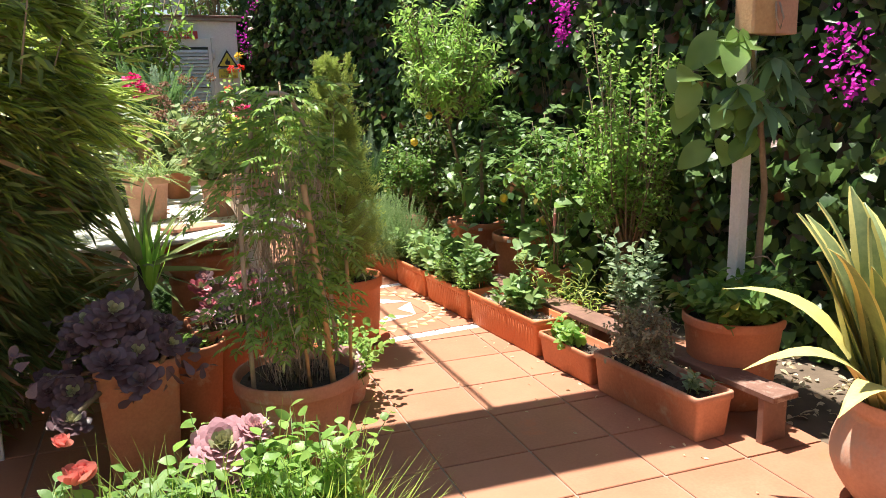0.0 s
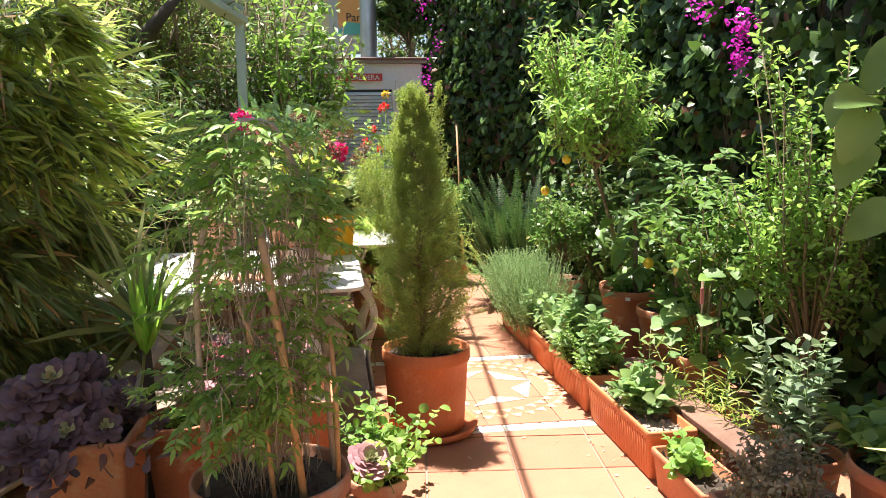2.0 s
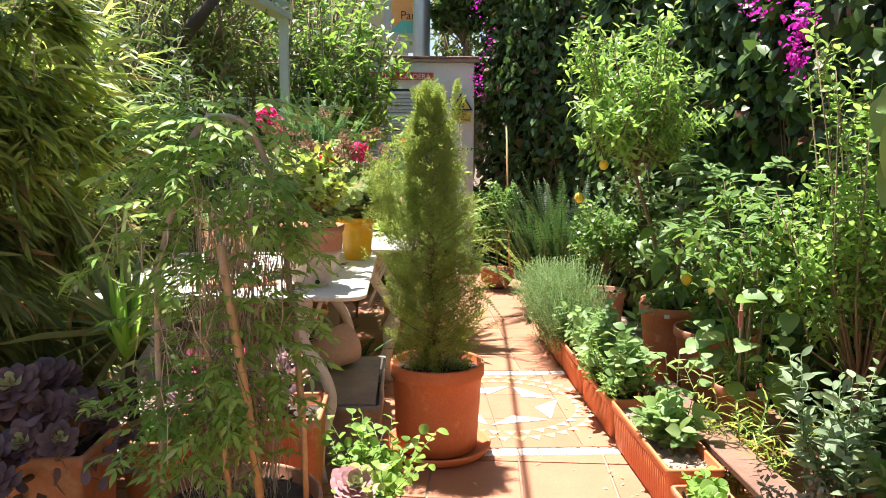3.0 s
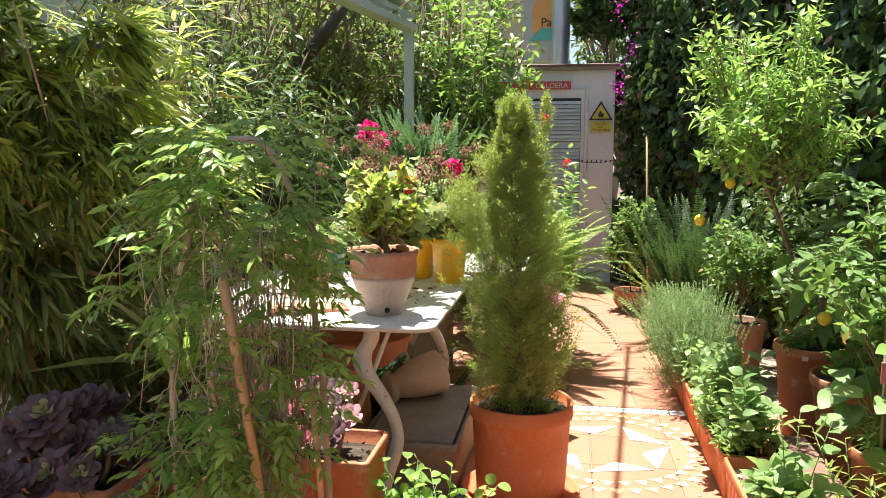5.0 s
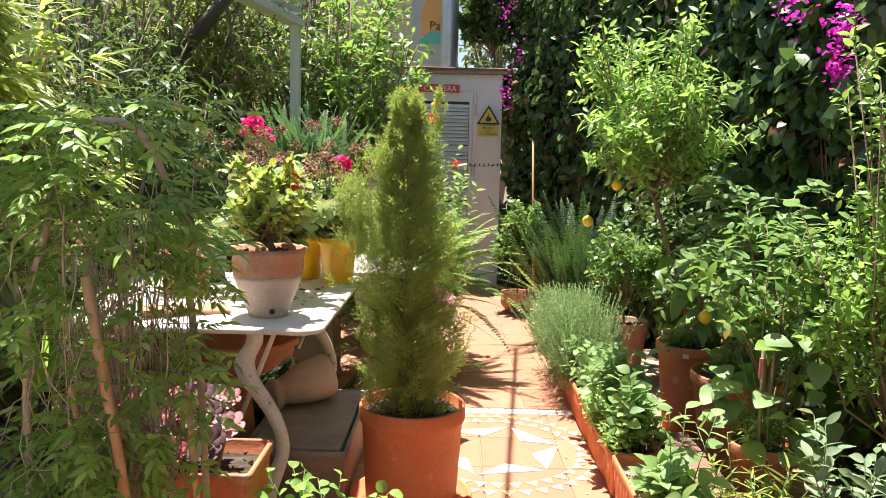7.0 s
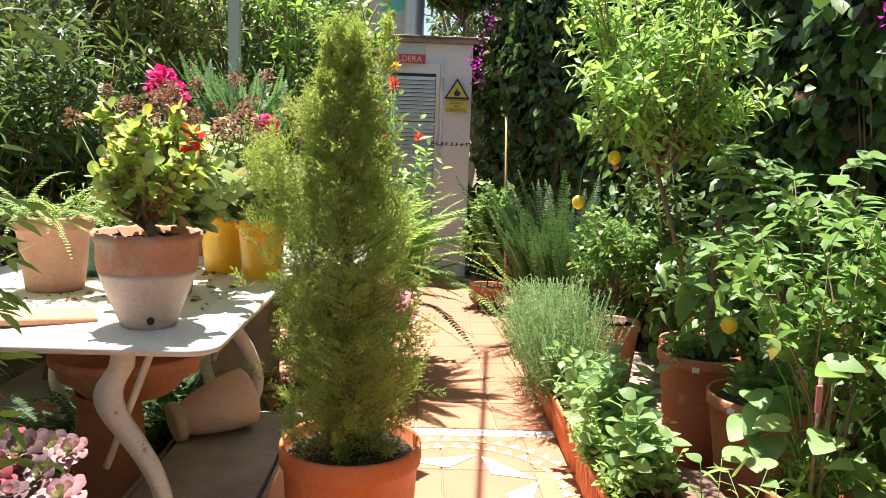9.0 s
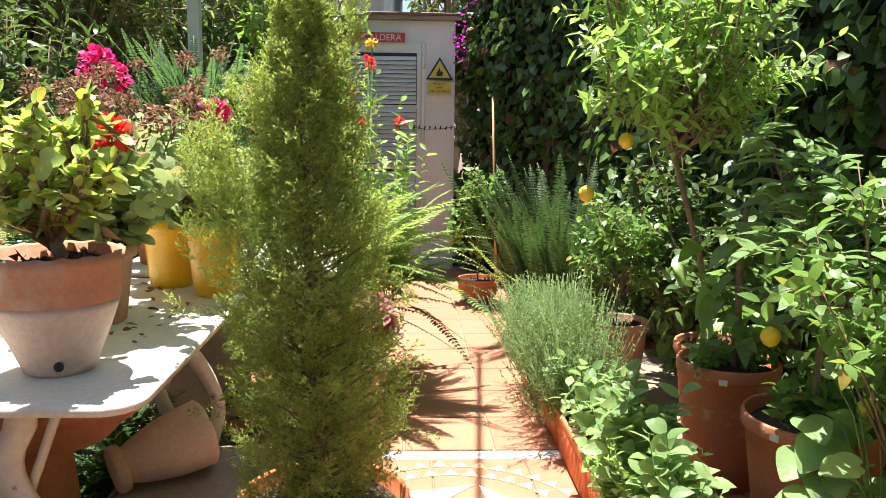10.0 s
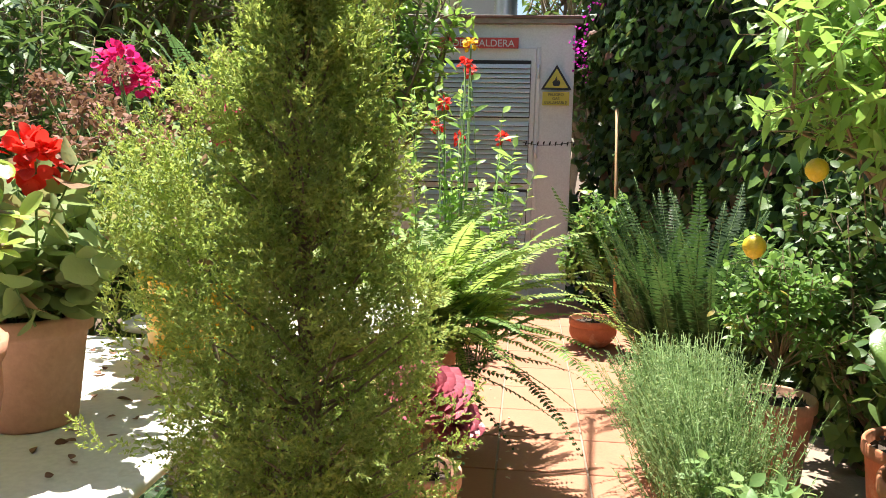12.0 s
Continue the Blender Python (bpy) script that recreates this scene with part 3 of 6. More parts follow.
def trough_soil(parent, w, d, z, seed, mat=M_SOIL, bits=90):
    rng = np.random.default_rng(seed)
    nx, ny = 6, 22
    X, Y = np.meshgrid(np.linspace(-w / 2, w / 2, nx), np.linspace(-d / 2, d / 2, ny))
    Z = z + rng.uniform(-0.006, 0.006, X.shape)
    v = np.stack([X, Y, Z], -1).reshape(-1, 3)
    f = []
    for i in range(ny - 1):
        for j in range(nx - 1):
            a = i * nx + j
            f += [(a, a + 1, a + nx + 1), (a, a + nx + 1, a + nx)]
    b = Buf().add(v, f)
    for i in range(bits):
        c = np.array((rng.uniform(-w, w) * 0.48, rng.uniform(-d, d) * 0.48, z + 0.006))
        b.add(c + rng.normal(0, 1, (4, 3)) * rng.uniform(0.004, 0.01), [(0, 1, 2), (0, 2, 3), (0, 3, 1), (1, 3, 2)])
    part("soil", b, mat, parent, smooth=False)


# ---- large structure ----
def slab_ob(name, x0, x1, y0, y1, z0, z1, mat, label, category, edge=0.004):
    b = slab(x1 - x0, y1 - y0, z1 - z0, 0.006, 0, edge=edge)
    ob = link_mesh(name, b, mat, smooth=False)
    ob.location = ((x0 + x1) / 2, (y0 + y1) / 2, z0)
    return tagged(ob, label, category, kind="structure")


def x_wall(y):
    """Front of the creeper wall."""
    return float(np.interp(y, (-3, 2, 5, 7, 8.0, 9.2), (3.45, 3.3, 3.1, 2.75, 2.3, 2.02)))


slab_ob("ground", -400, 400, -400, 400, -0.5, -0.03, M_GROUND, "bare brown earth around the paved path", "ground", 0.0)
slab_ob("wall_left", -1.9, -1.7, -3, 9, -0.03, 2.6, M_PLASTER_W, "white rendered garden wall behind the bamboo", "wall")
slab_ob("wall_behind", -1.9, 3.9, -3.2, -3.0, -0.03, 2.6, M_PLASTER_W, "white rendered wall closing the patio", "wall")
wall_v, wall_f = [], []
ys = np.linspace(-3, 9.2, 26)
for i, yy in enumerate(ys):
    xx = x_wall(yy) + 0.22
    wall_v += [(xx, yy, -0.03), (xx, yy, 3.3), (xx + 0.2, yy, 3.3), (xx + 0.2, yy, -0.03)]
    if i:
        a = 4 * (i - 1)
        for k in range(4):
            wall_f += [(a + k, a + (k + 1) % 4, a + 4 + (k + 1) % 4), (a + k, a + 4 + (k + 1) % 4, a + 4 + k)]
wall_right = link_mesh("wall_right", Buf().add(wall_v, wall_f), M_STONE, smooth=False)
tagged(wall_right, "garden wall hidden under a thick green creeper", "wall", kind="structure")

# ---- boiler room front ----
DY = 8.63
boiler = thing("boiler_room", (1.0, DY, 0), "white painted boiler room front with louvred metal door", "outbuilding", kind="structure")
b = slab(2.2, 0.9, 2.13, 0.006, -0.03, at=(-0.13, 0.5))
part("wall", b, M_WHITE, boiler, smooth=False)
part("coping", slab(2.3, 1.0, 0.035, 0.006, 2.10, at=(-0.13, 0.49)), M_STONE, boiler, "grey cement coping", smooth=False)
part("roof_edge", slab(2.3, 0.05, 0.022, 0.004, 2.135, at=(-0.13, 0.0)), M_PLANK, boiler, "dark red-brown metal edge strip", smooth=False)
door = part("door", slab(1.0, 0.03, 1.9, 0.004, 0.02, at=(0.18, 0.035)), M_WHITE, boiler, "white louvred metal door", smooth=False)
part("door_frame", slab(0.03, 0.03, 1.93, 0.003, 0.0, at=(0.70, 0.036)), M_WHITE, door, smooth=False)
for k, (z0, z1) in enumerate(((1.40, 1.83), (0.90, 1.37), (0.40, 0.86))):
    # dark sheet over the solid door stands in for shade behind the slats
    part("vent_back", slab(0.86, 0.006, z1 - z0, 0.002, z0, at=(0.215, 0.016), edge=0.001), M_DARKGAP, door, smooth=False)
    n = int((z1 - z0) / 0.036)
    for i in range(n):
        zz = z0 + 0.012 + i * 0.036
        vv = np.array([(-0.21, 0.012, zz + 0.03), (0.64, 0.012, zz + 0.03), (0.64, -0.012, zz), (-0.21, -0.012, zz), (-0.21, 0.016, zz + 0.027), (0.64, 0.016, zz + 0.027), (0.64, -0.006, zz - 0.003), (-0.21, -0.006, zz - 0.003)])
        ff = [(0, 1, 2), (0, 2, 3), (4, 6, 5), (4, 7, 6), (3, 2, 6), (3, 6, 7), (0, 5, 1), (0, 4, 5)]
        part("louvre_slat", Buf().add(vv, ff), M_WHITE, door, smooth=False)
b = Buf()
for zz in (0.5, 1.1, 1.7):
    tube([(0.70, 0.012, zz), (0.70, 0.012, zz + 0.1)], 0.012, 8, b)
part("hinge", b, M_WHITE, door)


def text(parent, words, at, size, mat, name="lettering", align="LEFT"):
    """Raised letters facing -y."""
    cu = bpy.data.curves.new(name, "FONT")
    cu.body, cu.size, cu.extrude, cu.align_x = words, size, 0.001, align
    tmp = new(name, cu)
    bpy.context.view_layer.update()
    me = bpy.data.meshes.new_from_object(tmp.evaluated_get(bpy.context.evaluated_depsgraph_get()))
    bpy.data.objects.remove(tmp)
    me.materials.clear()
    me.materials.append(mat)
    ob = new(name, me)
    ob.parent = parent
    ob.matrix_local = pose(*at, 90, 0, 0)
    return ob


sign = thing("door_sign", (1.545, DY - 0.001, 1.915), "red enamel sign with white capital letters above the door", "sign")
part("plate", slab(0.80, 0.008, 0.078, 0.003, 0, at=(-0.40, -0.006), edge=0.001), M_RED, sign, smooth=False)
for wds, xx in (("SALA", -0.735), ("DE", -0.500), ("CALDERA", -0.350)):
    text(sign, wds, (xx, -0.0115, 0.013), 0.073, M_SIGNWHITE, name="word")
warn = thing("warning_sign", (1.837, DY - 0.001, 1.50), "yellow gas warning sign with black flame triangle", "sign")


def prism(pts, y0, y1):
    k = len(pts)
    return loft([[(x, y0, z) for x, z in pts], [(x, y1, z) for x, z in pts]])


part("plate", prism([(-0.115, 0.115), (0.115, 0.115), (0, 0.30)], 0, -0.004), M_BLACK, warn, smooth=False)
part("triangle", prism([(-0.088, 0.130), (0.088, 0.130), (0, 0.272)], -0.0045, -0.006), M_SIGNYELLOW, warn, smooth=False)
part("flame", prism([(-0.02, 0.142), (0.02, 0.142), (0.03, 0.165), (0.018, 0.19), (0.008, 0.178), (0, 0.215), (-0.016, 0.185), (-0.03, 0.168)], -0.0065, -0.008), M_BLACK, warn, smooth=False)
part("label_plate", prism([(-0.1, 0.0), (0.1, 0.0), (0.1, 0.10), (-0.1, 0.10)], 0, -0.004), M_SIGNYELLOW, warn, smooth=False)
for k, wds in enumerate(("PELIGRO", "GAS", "INFLAMABLE")):
    text(warn, wds, (0, -0.0055, 0.07 - 0.03 * k), 0.03, M_BLACK, align="CENTER")

wire = thing("knotted_wire", (1.6, DY - 0.03, 1.2), "thin dark wire with knots across the boiler door", "wire")
part("strand", tube([(0, 0, 0.02), (0.12, 0, 0.0), (0.25, 0, 0.005), (0.40, 0.02, 0.03)], 0.0025, 5), M_BLACK, wire)
for i in range(9):
    part("knot", tube([(0.02 + 0.045 * i, 0, -0.004), (0.024 + 0.045 * i, 0, 0.012 + 0.012 * (i % 2)), (0.03 + 0.045 * i, 0, 0.03)], [0.003, 0.008, 0.003], 6), M_BLACK, wire)
pipe = thing("flue_pipe", (1.43, 9.0, 2.1), "ribbed galvanised steel flue rising above the roof", "pipe")
prof = []
for i in range(60):
    prof += [(0.088, i * 0.025), (0.094, i * 0.025 + 0.012)]
part("tube", lathe(prof, 20), M_STEEL, pipe)
poster = thing("billboard", (1.22, 9.6, 2.3), "grey advertising panel with orange and teal shapes", "sign")
part("panel", slab(0.42, 0.03, 0.95, 0.004, 0, edge=0.002), M_GREY, poster, smooth=False)
part("orange_field", prism([(-0.1, 0.3), (0.2, 0.3), (0.2, 0.62), (0.1, 0.72), (-0.05, 0.7), (-0.12, 0.55)], -0.017, -0.02), M_ORANGE, poster, smooth=False)
part("teal_field", prism([(-0.15, 0.22), (0.2, 0.22), (0.2, 0.34), (0.0, 0.36)], -0.021, -0.024), M_TEAL, poster, smooth=False)
text(poster, "Par", (-0.02, -0.0245, 0.37), 0.13, M_BLACK)
house = thing("house", (-1.5, 11.5, 0), "pale yellow rendered house behind the trees", "house", kind="structure")
part("wall", slab(5.2, 1.0, 3.6, 0.01, -0.03, at=(0.2, 0.5)), M_PLASTER, house, smooth=False)
part("roof", slab(5.5, 1.3, 0.12, 0.01, 3.57, at=(0.2, 0.5)), M_TERRA_OLD, house, smooth=False)
slab_ob("wall_back", -1.9, 0.12, 9.0, 9.2, -0.03, 1.75, M_PLASTER_W, "white rendered rear garden wall", "wall")

# ---- awning overhead ----
awn = thing("awning", (0.32, 6.7, 0), "pale green metal awning on a slim post", "awning")
part("post", slab(0.07, 0.07, 2.26, 0.006, -0.03), M_FRAME, awn, smooth=False)
R = Matrix.Rotation(radians(-9), 4, "Z")
for wd, hh, zz in ((0.11, 0.05, 2.21), (0.06, 0.04, 2.30), (0.13, 0.03, 2.37)):
    bb = slab(wd, 2.6, hh, 0.006, zz, at=(0, -1.25))
    part("gutter", Buf().add(np.array([R @ Vector(p) for p in np.concatenate(bb.v)]), np.concatenate(bb.f)), M_FRAME, awn, smooth=False)


def caster(name, floor_a, floor_b, z, width, thick, mat):
    """A bar overhead whose shade falls from floor_a to floor_b."""
    k = z / SUN_DIR.z
    a = Vector((*floor_a, 0)) + SUN_DIR * k
    c = Vector((*floor_b, 0)) + SUN_DIR * k
    d = c - a
    ob = part(name, slab(d.length, width, thick, 0.004), mat, awn, smooth=False)
    ob.matrix_local = pose((a.x + c.x) / 2 - 0.32, (a.y + c.y) / 2 - 6.7, z, 0, 0, math.degrees(math.atan2(d.y, d.x)))
    return ob


caster("cloth_strip", (0.15, 2.336), (3.0, 2.02), 2.9, 0.62, 0.02, M_POST)
caster("guide_rail", (1.60, 2.1), (1.96, 6.0), 2.9, 0.022, 0.02, M_FRAME)

# ---- creeper on the wall ----
rng = np.random.default_rng(11)
creeper = thing("creeper", (0, 0, 0), "dense dark green ivy creeper covering the wall", "climber")


def creeper_points(n, depth, z0=0.0, z1=3.35, y0=-2.5, y1=9.2):
    y = rng.uniform(y0, y1, n)
    z = z0 + (z1 - z0) * rng.uniform(0, 1, n)
    bulge = np.array([0.17 * noise.noise((yy * 1.3, zz * 1.3, 0.0)) + 0.12 * noise.noise((yy * 3.7, zz * 3.7, 5.0)) for yy, zz in zip(y, z)])
    x = np.array([x_wall(yy) for yy in y]) - bulge + rng.uniform(-0.05, depth, n)
    return np.stack([x, y, z], 1)


p = creeper_points(24000, 0.05)
wv = rng.normal(0, 0.5, (len(p), 3)) + (-0.35, -0.15, -0.75)
up = rng.normal(0, 0.5, (len(p), 3)) + (-0.85, -0.2, 0.75)
ll = rng.uniform(0.04, 0.085, len(p))
part("outer_leaves", leaves(Buf(), p, wv, ll, ll * 0.95, "heart", 0.2, 0.12, rng, up=up), L_IVY, creeper, kind="stuff")
# inner layer in near-black green: shade behind the outer leaves is in the colour
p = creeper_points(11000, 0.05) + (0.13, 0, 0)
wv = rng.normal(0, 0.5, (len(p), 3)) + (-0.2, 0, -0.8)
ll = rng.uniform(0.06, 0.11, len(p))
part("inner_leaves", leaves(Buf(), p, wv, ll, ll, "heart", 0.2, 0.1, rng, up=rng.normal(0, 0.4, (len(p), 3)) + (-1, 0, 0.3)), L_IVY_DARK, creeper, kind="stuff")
b = Buf()
for i in range(24):
    y0 = rng.uniform(0, 9)
    pts = [(x_wall(y0 + 0.03 * k * (i % 3 - 1)) + 0.05 - 0.03 * (k % 2), y0 + 0.05 * k * (i % 3 - 1) + rng.normal(0, 0.03), 0.3 * k) for k in range(9)]
    tube([(q[0] + 0.08, q[1] + 0.12 * math.sin(q[2] * 3 + i), q[2]) for q in pts], np.linspace(0.007, 0.003, 9), 4, b)
part("vines", b, M_STEM, creeper, kind="stuff")
boug = thing("bougainvillea", (0, 0, 0), "bougainvillea shoots with magenta bracts on the creeper", "climber")
for cx, cy, cz, n, s in ((3.0, 3.95, 1.80, 60, 0.06), (3.02, 4.0, 1.66, 50, 0.05), (3.15, 2.12, 1.45, 70, 0.09), (3.15, 2.05, 1.30, 40, 0.07), (2.0, 8.5, 1.95, 45, 0.09), (2.05, 8.45, 1.75, 25, 0.06), (2.1, 8.4, 2.25, 25, 0.1), (2.0, 8.55, 2.75, 50, 0.12), (2.9, 4.2, 1.92, 40, 0.07)):
    n = int(n * 1.3)
    q = np.array((cx, cy, cz)) + rng.normal(0, s, (n, 3)) * (0.5, 0.55, 0.9)
    part("bract_spray", leaves(Buf(), q, rand_dir(rng, n), 0.024, 0.021, "oval", 0.2, 0.4, rng), L_BOUG, boug, kind="stuff")

# ---- trees and thicket beyond ----
def tree(name, at, seed, h, r, limbs, twigs, per, L, W, mat, label, shape="lance", trunk=0.35, r0=0.035, droop=0.35):
    t = thing(name, at, label, "tree")
    shrub(t, seed, (0, 0, 0), h, r, limbs, twigs, per, L, W, mat, M_STEM, shape, trunk, r0, droop)
    return t


tree("citrus_tree", (0.72, 7.35, -0.03), 21, 2.75, 0.62, 26, 9, 9, 0.10, 0.04, L_TREE, "bright green citrus tree in front of the boiler room", r0=0.03, trunk=0.5)
tree("dark_tree", (0.15, 7.6, -0.03), 22, 2.7, 0.8, 28, 9, 9, 0.11, 0.042, L_TREE_D, "dark leafy tree behind the potted ferns", trunk=0.45)
olive = tree("olive_tree", (-0.75, 7.2, -0.03), 23, 3.6, 1.3, 48, 12, 20, 0.085, 0.021, L_WILLOW, "willowy tree with fine pale green leaves", trunk=0.35, r0=0.05)
part("leaning_limb", tube([(0, 0, 0), (0.05, -0.5, 1.2), (0.26, -0.8, 1.92), (0.5, -0.88, 2.15), (0.72, -0.9, 2.4)], [0.09, 0.08, 0.07, 0.055, 0.03], 8), M_BARK, olive, "dark leaning trunk")
tree("thicket_tree", (-1.0, 5.8, -0.03), 24, 2.9, 1.0, 34, 10, 11, 0.09, 0.03, L_TREE_D, "dark green shrub tree beside the bamboo", trunk=0.3)
tree("rear_tree", (-0.2, 9.9, -0.03), 25, 4.2, 1.5, 36, 10, 10, 0.11, 0.045, L_TREE, "sunlit tree over the rear wall", trunk=0.4, r0=0.06)
tree("rear_tree", (2.2, 10.6, -0.03), 26, 4.0, 1.1, 30, 9, 10, 0.11, 0.045, L_TREE_D, "dark tree behind the creeper", trunk=0.4, r0=0.06)

roofc = thing("roof_climber", (1.88, 9.25, 2.13), "leafy climber spilling over the boiler room roof", "climber")
shrub(roofc, 27, (0, 0, 0), 1.25, 0.42, 60, 10, 10, 0.075, 0.05, L_TREE_D, M_STEM, "heart", 0.3, 0.02)

bamboo = thing("bamboo_clump", (0, 0, -0.03), "dense bamboo clump with drooping green and straw leaves", "bamboo")
rng = np.random.default_rng(5)
b, pos, way, lit = Buf(), [], [], []
for i in range(120):
    o = np.array((rng.uniform(-1.5, -0.1), rng.uniform(3.1, 4.2), 0))
    h = rng.uniform(1.3, 1.95)
    bend = np.array((rng.normal(0.06, 0.12), rng.normal(-0.2, 0.16), 0))
    tube([o + bend * u ** 2 * 1.3 + (0, 0, h * u) for u in (0, 0.3, 0.6, 0.85, 1.0)], (0.008, 0.008, 0.006, 0.004, 0.002), 5, b)
    for k in range(13):
        u = rng.uniform(0.06, 1.0)
        q = o + bend * u ** 2 * 1.3 + (0, 0, h * u)
        d = np.array((rng.normal(0.3, 0.6), rng.normal(-0.6, 0.6), rng.uniform(-0.1, 0.35)))
        e = q + norm(d) * rng.uniform(0.1, 0.32)
        n = 9
        pos.append(e + rng.normal(0, 0.025, (n, 3)))
        way.append(norm(d) + rng.normal(0, 0.4, (n, 3)) + (0.3, -0.2, -0.15))
for i in range(160):    # outer domes of drooping leaf fans facing the path
    z = rng.uniform(0.2, 2.15)
    x = rng.uniform(-1.3, 0.22 - 0.2 * max(0, 1.4 - z) - 0.8 * max(0, z - 1.5))
    y = 3.14 + 0.15 * math.sin(x * 5) + 0.25 * max(0, z - 1.6) + 0.9 * max(0, x - 0.05) + (0.22 if z < 0.85 else 0) + rng.normal(0, 0.06)
    R_ = rng.uniform(0.15, 0.3)
    for k in range(19):
        d = norm(np.array((rng.normal(0.45, 0.5), rng.normal(-0.75, 0.4), rng.uniform(-0.3, 0.75))))
        n = 11
        t = np.linspace(0.1, 1.0, n)[:, None]
        pos.append(np.array((x, y, z)) + d * R_ * (0.3 + 0.7 * t) + np.array((0, 0, -0.35 * R_)) * t ** 2)
        way.append(d + np.array((0.75, -0.25, -0.1)) + np.array((0, 0, -0.45)) * t + rng.normal(0, 0.26, (n, 3)))
pos, way = np.concatenate(pos), np.concatenate(way)
# paler green weighted to the upper right: sunlit tone put into the leaf colour
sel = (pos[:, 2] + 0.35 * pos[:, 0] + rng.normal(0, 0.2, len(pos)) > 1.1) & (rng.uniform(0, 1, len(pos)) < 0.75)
part("culm_thicket", b, M_STEM_DRY, bamboo, kind="stuff")
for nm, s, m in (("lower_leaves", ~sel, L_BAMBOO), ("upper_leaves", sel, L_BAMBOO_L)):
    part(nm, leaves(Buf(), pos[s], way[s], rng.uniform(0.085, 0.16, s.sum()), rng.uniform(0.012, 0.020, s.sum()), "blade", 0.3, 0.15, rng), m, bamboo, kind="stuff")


board = thing("white_board", (-0.337, 2.95, -0.03), "upright white painted board before the bamboo", "board")
part("panel", slab(0.30, 0.035, 0.80, 0.006), M_POST, board, smooth=False)

# ---- planters along the path ----
TX = 2.12


def planter(y0, y1, w, h, mat, label, ribs=0, x0=TX):
    t = thing("planter", (x0 + w / 2, (y0 + y1) / 2, 0), label, "planter", "planters along the path")
    trough(t, w, y1 - y0, h, mat, ribs=ribs)
    trough_soil(t, w - 0.035, y1 - y0 - 0.035, h - 0.035, int(y0 * 100), M_MULCH if ribs == 26 else M_SOIL, 260 if ribs == 26 else 90)
    return t


p1 = planter(1.80, 2.44, 0.19, 0.18, M_TERRA_OLD, "weathered terracotta trough with a withered brown shrub and sage")
shrub(p1, 31, (0.0, 0.10, 0.13), 0.27, 0.19, 26, 7, 8, 0.024, 0.013, L_WITHER, M_STEM, "oval", 0.2, 0.006, stemname="stem_mass")
herb(p1, 32, (0.0, -0.2, 0.14), (0.05, 0.05), 0.12, 6, 6, 0.04, 0.018, L_BLUE)
p2 = planter(2.46, 2.88, 0.18, 0.15, M_TERRA, "terracotta trough with young green geraniums")
herb(p2, 33, (-0.02, 0.08, 0.11), (0.06, 0.10), 0.13, 16, 5, 0.045, 0.042, L_BRIGHT, shape="round", lean=0.5)
p3 = planter(2.90, 3.62, 0.20, 0.19, M_TERRA_BRIGHT, "bright ribbed terracotta trough with a small seedling", ribs=26)
herb(p3, 34, (0.0, -0.02, 0.15), (0.05, 0.14), 0.18, 16, 6, 0.07, 0.052, L_MINT, lean=0.5)
herb(p3, 35, (0.02, -0.08, 0.15), (0.015, 0.03), 0.36, 3, 5, 0.065, 0.045, L_MINT, lean=0.12)
p4 = planter(3.65, 4.22, 0.19, 0.18, M_TERRA_BRIGHT, "bright terracotta trough full of leafy mint", ribs=20)
herb(p4, 36, (0.03, 0.0, 0.14), (0.07, 0.26), 0.38, 36, 7, 0.068, 0.05, L_MINT, lean=0.24)
herb(p4, 361, (-0.01, -0.1, 0.14), (0.07, 0.2), 0.26, 36, 9, 0.03, 0.012, L_BRIGHT, lean=0.35)
herb(p4, 37, (0.0, 0.05, 0.14), (0.07, 0.24), 0.22, 26, 6, 0.055, 0.042, L_MINT, lean=0.4)
p5 = planter(4.24, 4.72, 0.19, 0.18, M_TERRA_BRIGHT, "bright terracotta trough with basil", ribs=18)
herb(p5, 38, (0.02, 0.0, 0.14), (0.07, 0.22), 0.28, 40, 7, 0.052, 0.036, L_MINT, lean=0.3)
p6 = planter(4.74, 5.5, 0.19, 0.17, M_TERRA_BRIGHT, "terracotta trough overflowing with grey-green lavender")
rng = np.random.default_rng(40)
b, pos, way = Buf(), [], []
for i in range(2100):    # dense dome of fine upright shoots that spills over the path
    o = np.array((rng.normal(0.0, 0.055), rng.uniform(-0.46, 0.44), 0.10))
    h = rng.uniform(0.16, 0.50) * (1 - 0.4 * abs(o[1] / 0.46) ** 4)
    d = np.array((o[0] * 2.2 - 0.13 + rng.normal(0, 0.2), rng.normal(-0.05, 0.22), 1.0))
    e = o + norm(d) * h
    tube([o, (o + e) / 2 + (0, 0, 0.015), e], 0.001, 3, b)
    n = 20
    u = rng.uniform(0.3, 1, (n, 1))
    pos.append(o + (e - o) * u)
    way.append(norm(d) * 0.7 + rng.normal(0, 0.6, (n, 3)))
pos, way = np.concatenate(pos), np.concatenate(way)
part("stem_mass", b, M_STEM_GREEN, p6, kind="stuff")
part("foliage", slips(Buf(), pos, way, rng.uniform(0.011, 0.02, len(pos)), 0.0056, rng), L_LAV, p6, kind="stuff")

bench = thing("plank_bench", (2.40, 2.75, 0), "low brown painted plank on short board legs behind the troughs", "bench")
part("plank", slab(0.13, 2.2, 0.025, 0.006, 0.175), M_PLANK, bench, smooth=False)
for yy in (-1.04, 0.0, 1.0):
    part("leg", slab(0.12, 0.03, 0.175, 0.004, 0.0, at=(0, yy)), M_PLANK, bench, smooth=False)


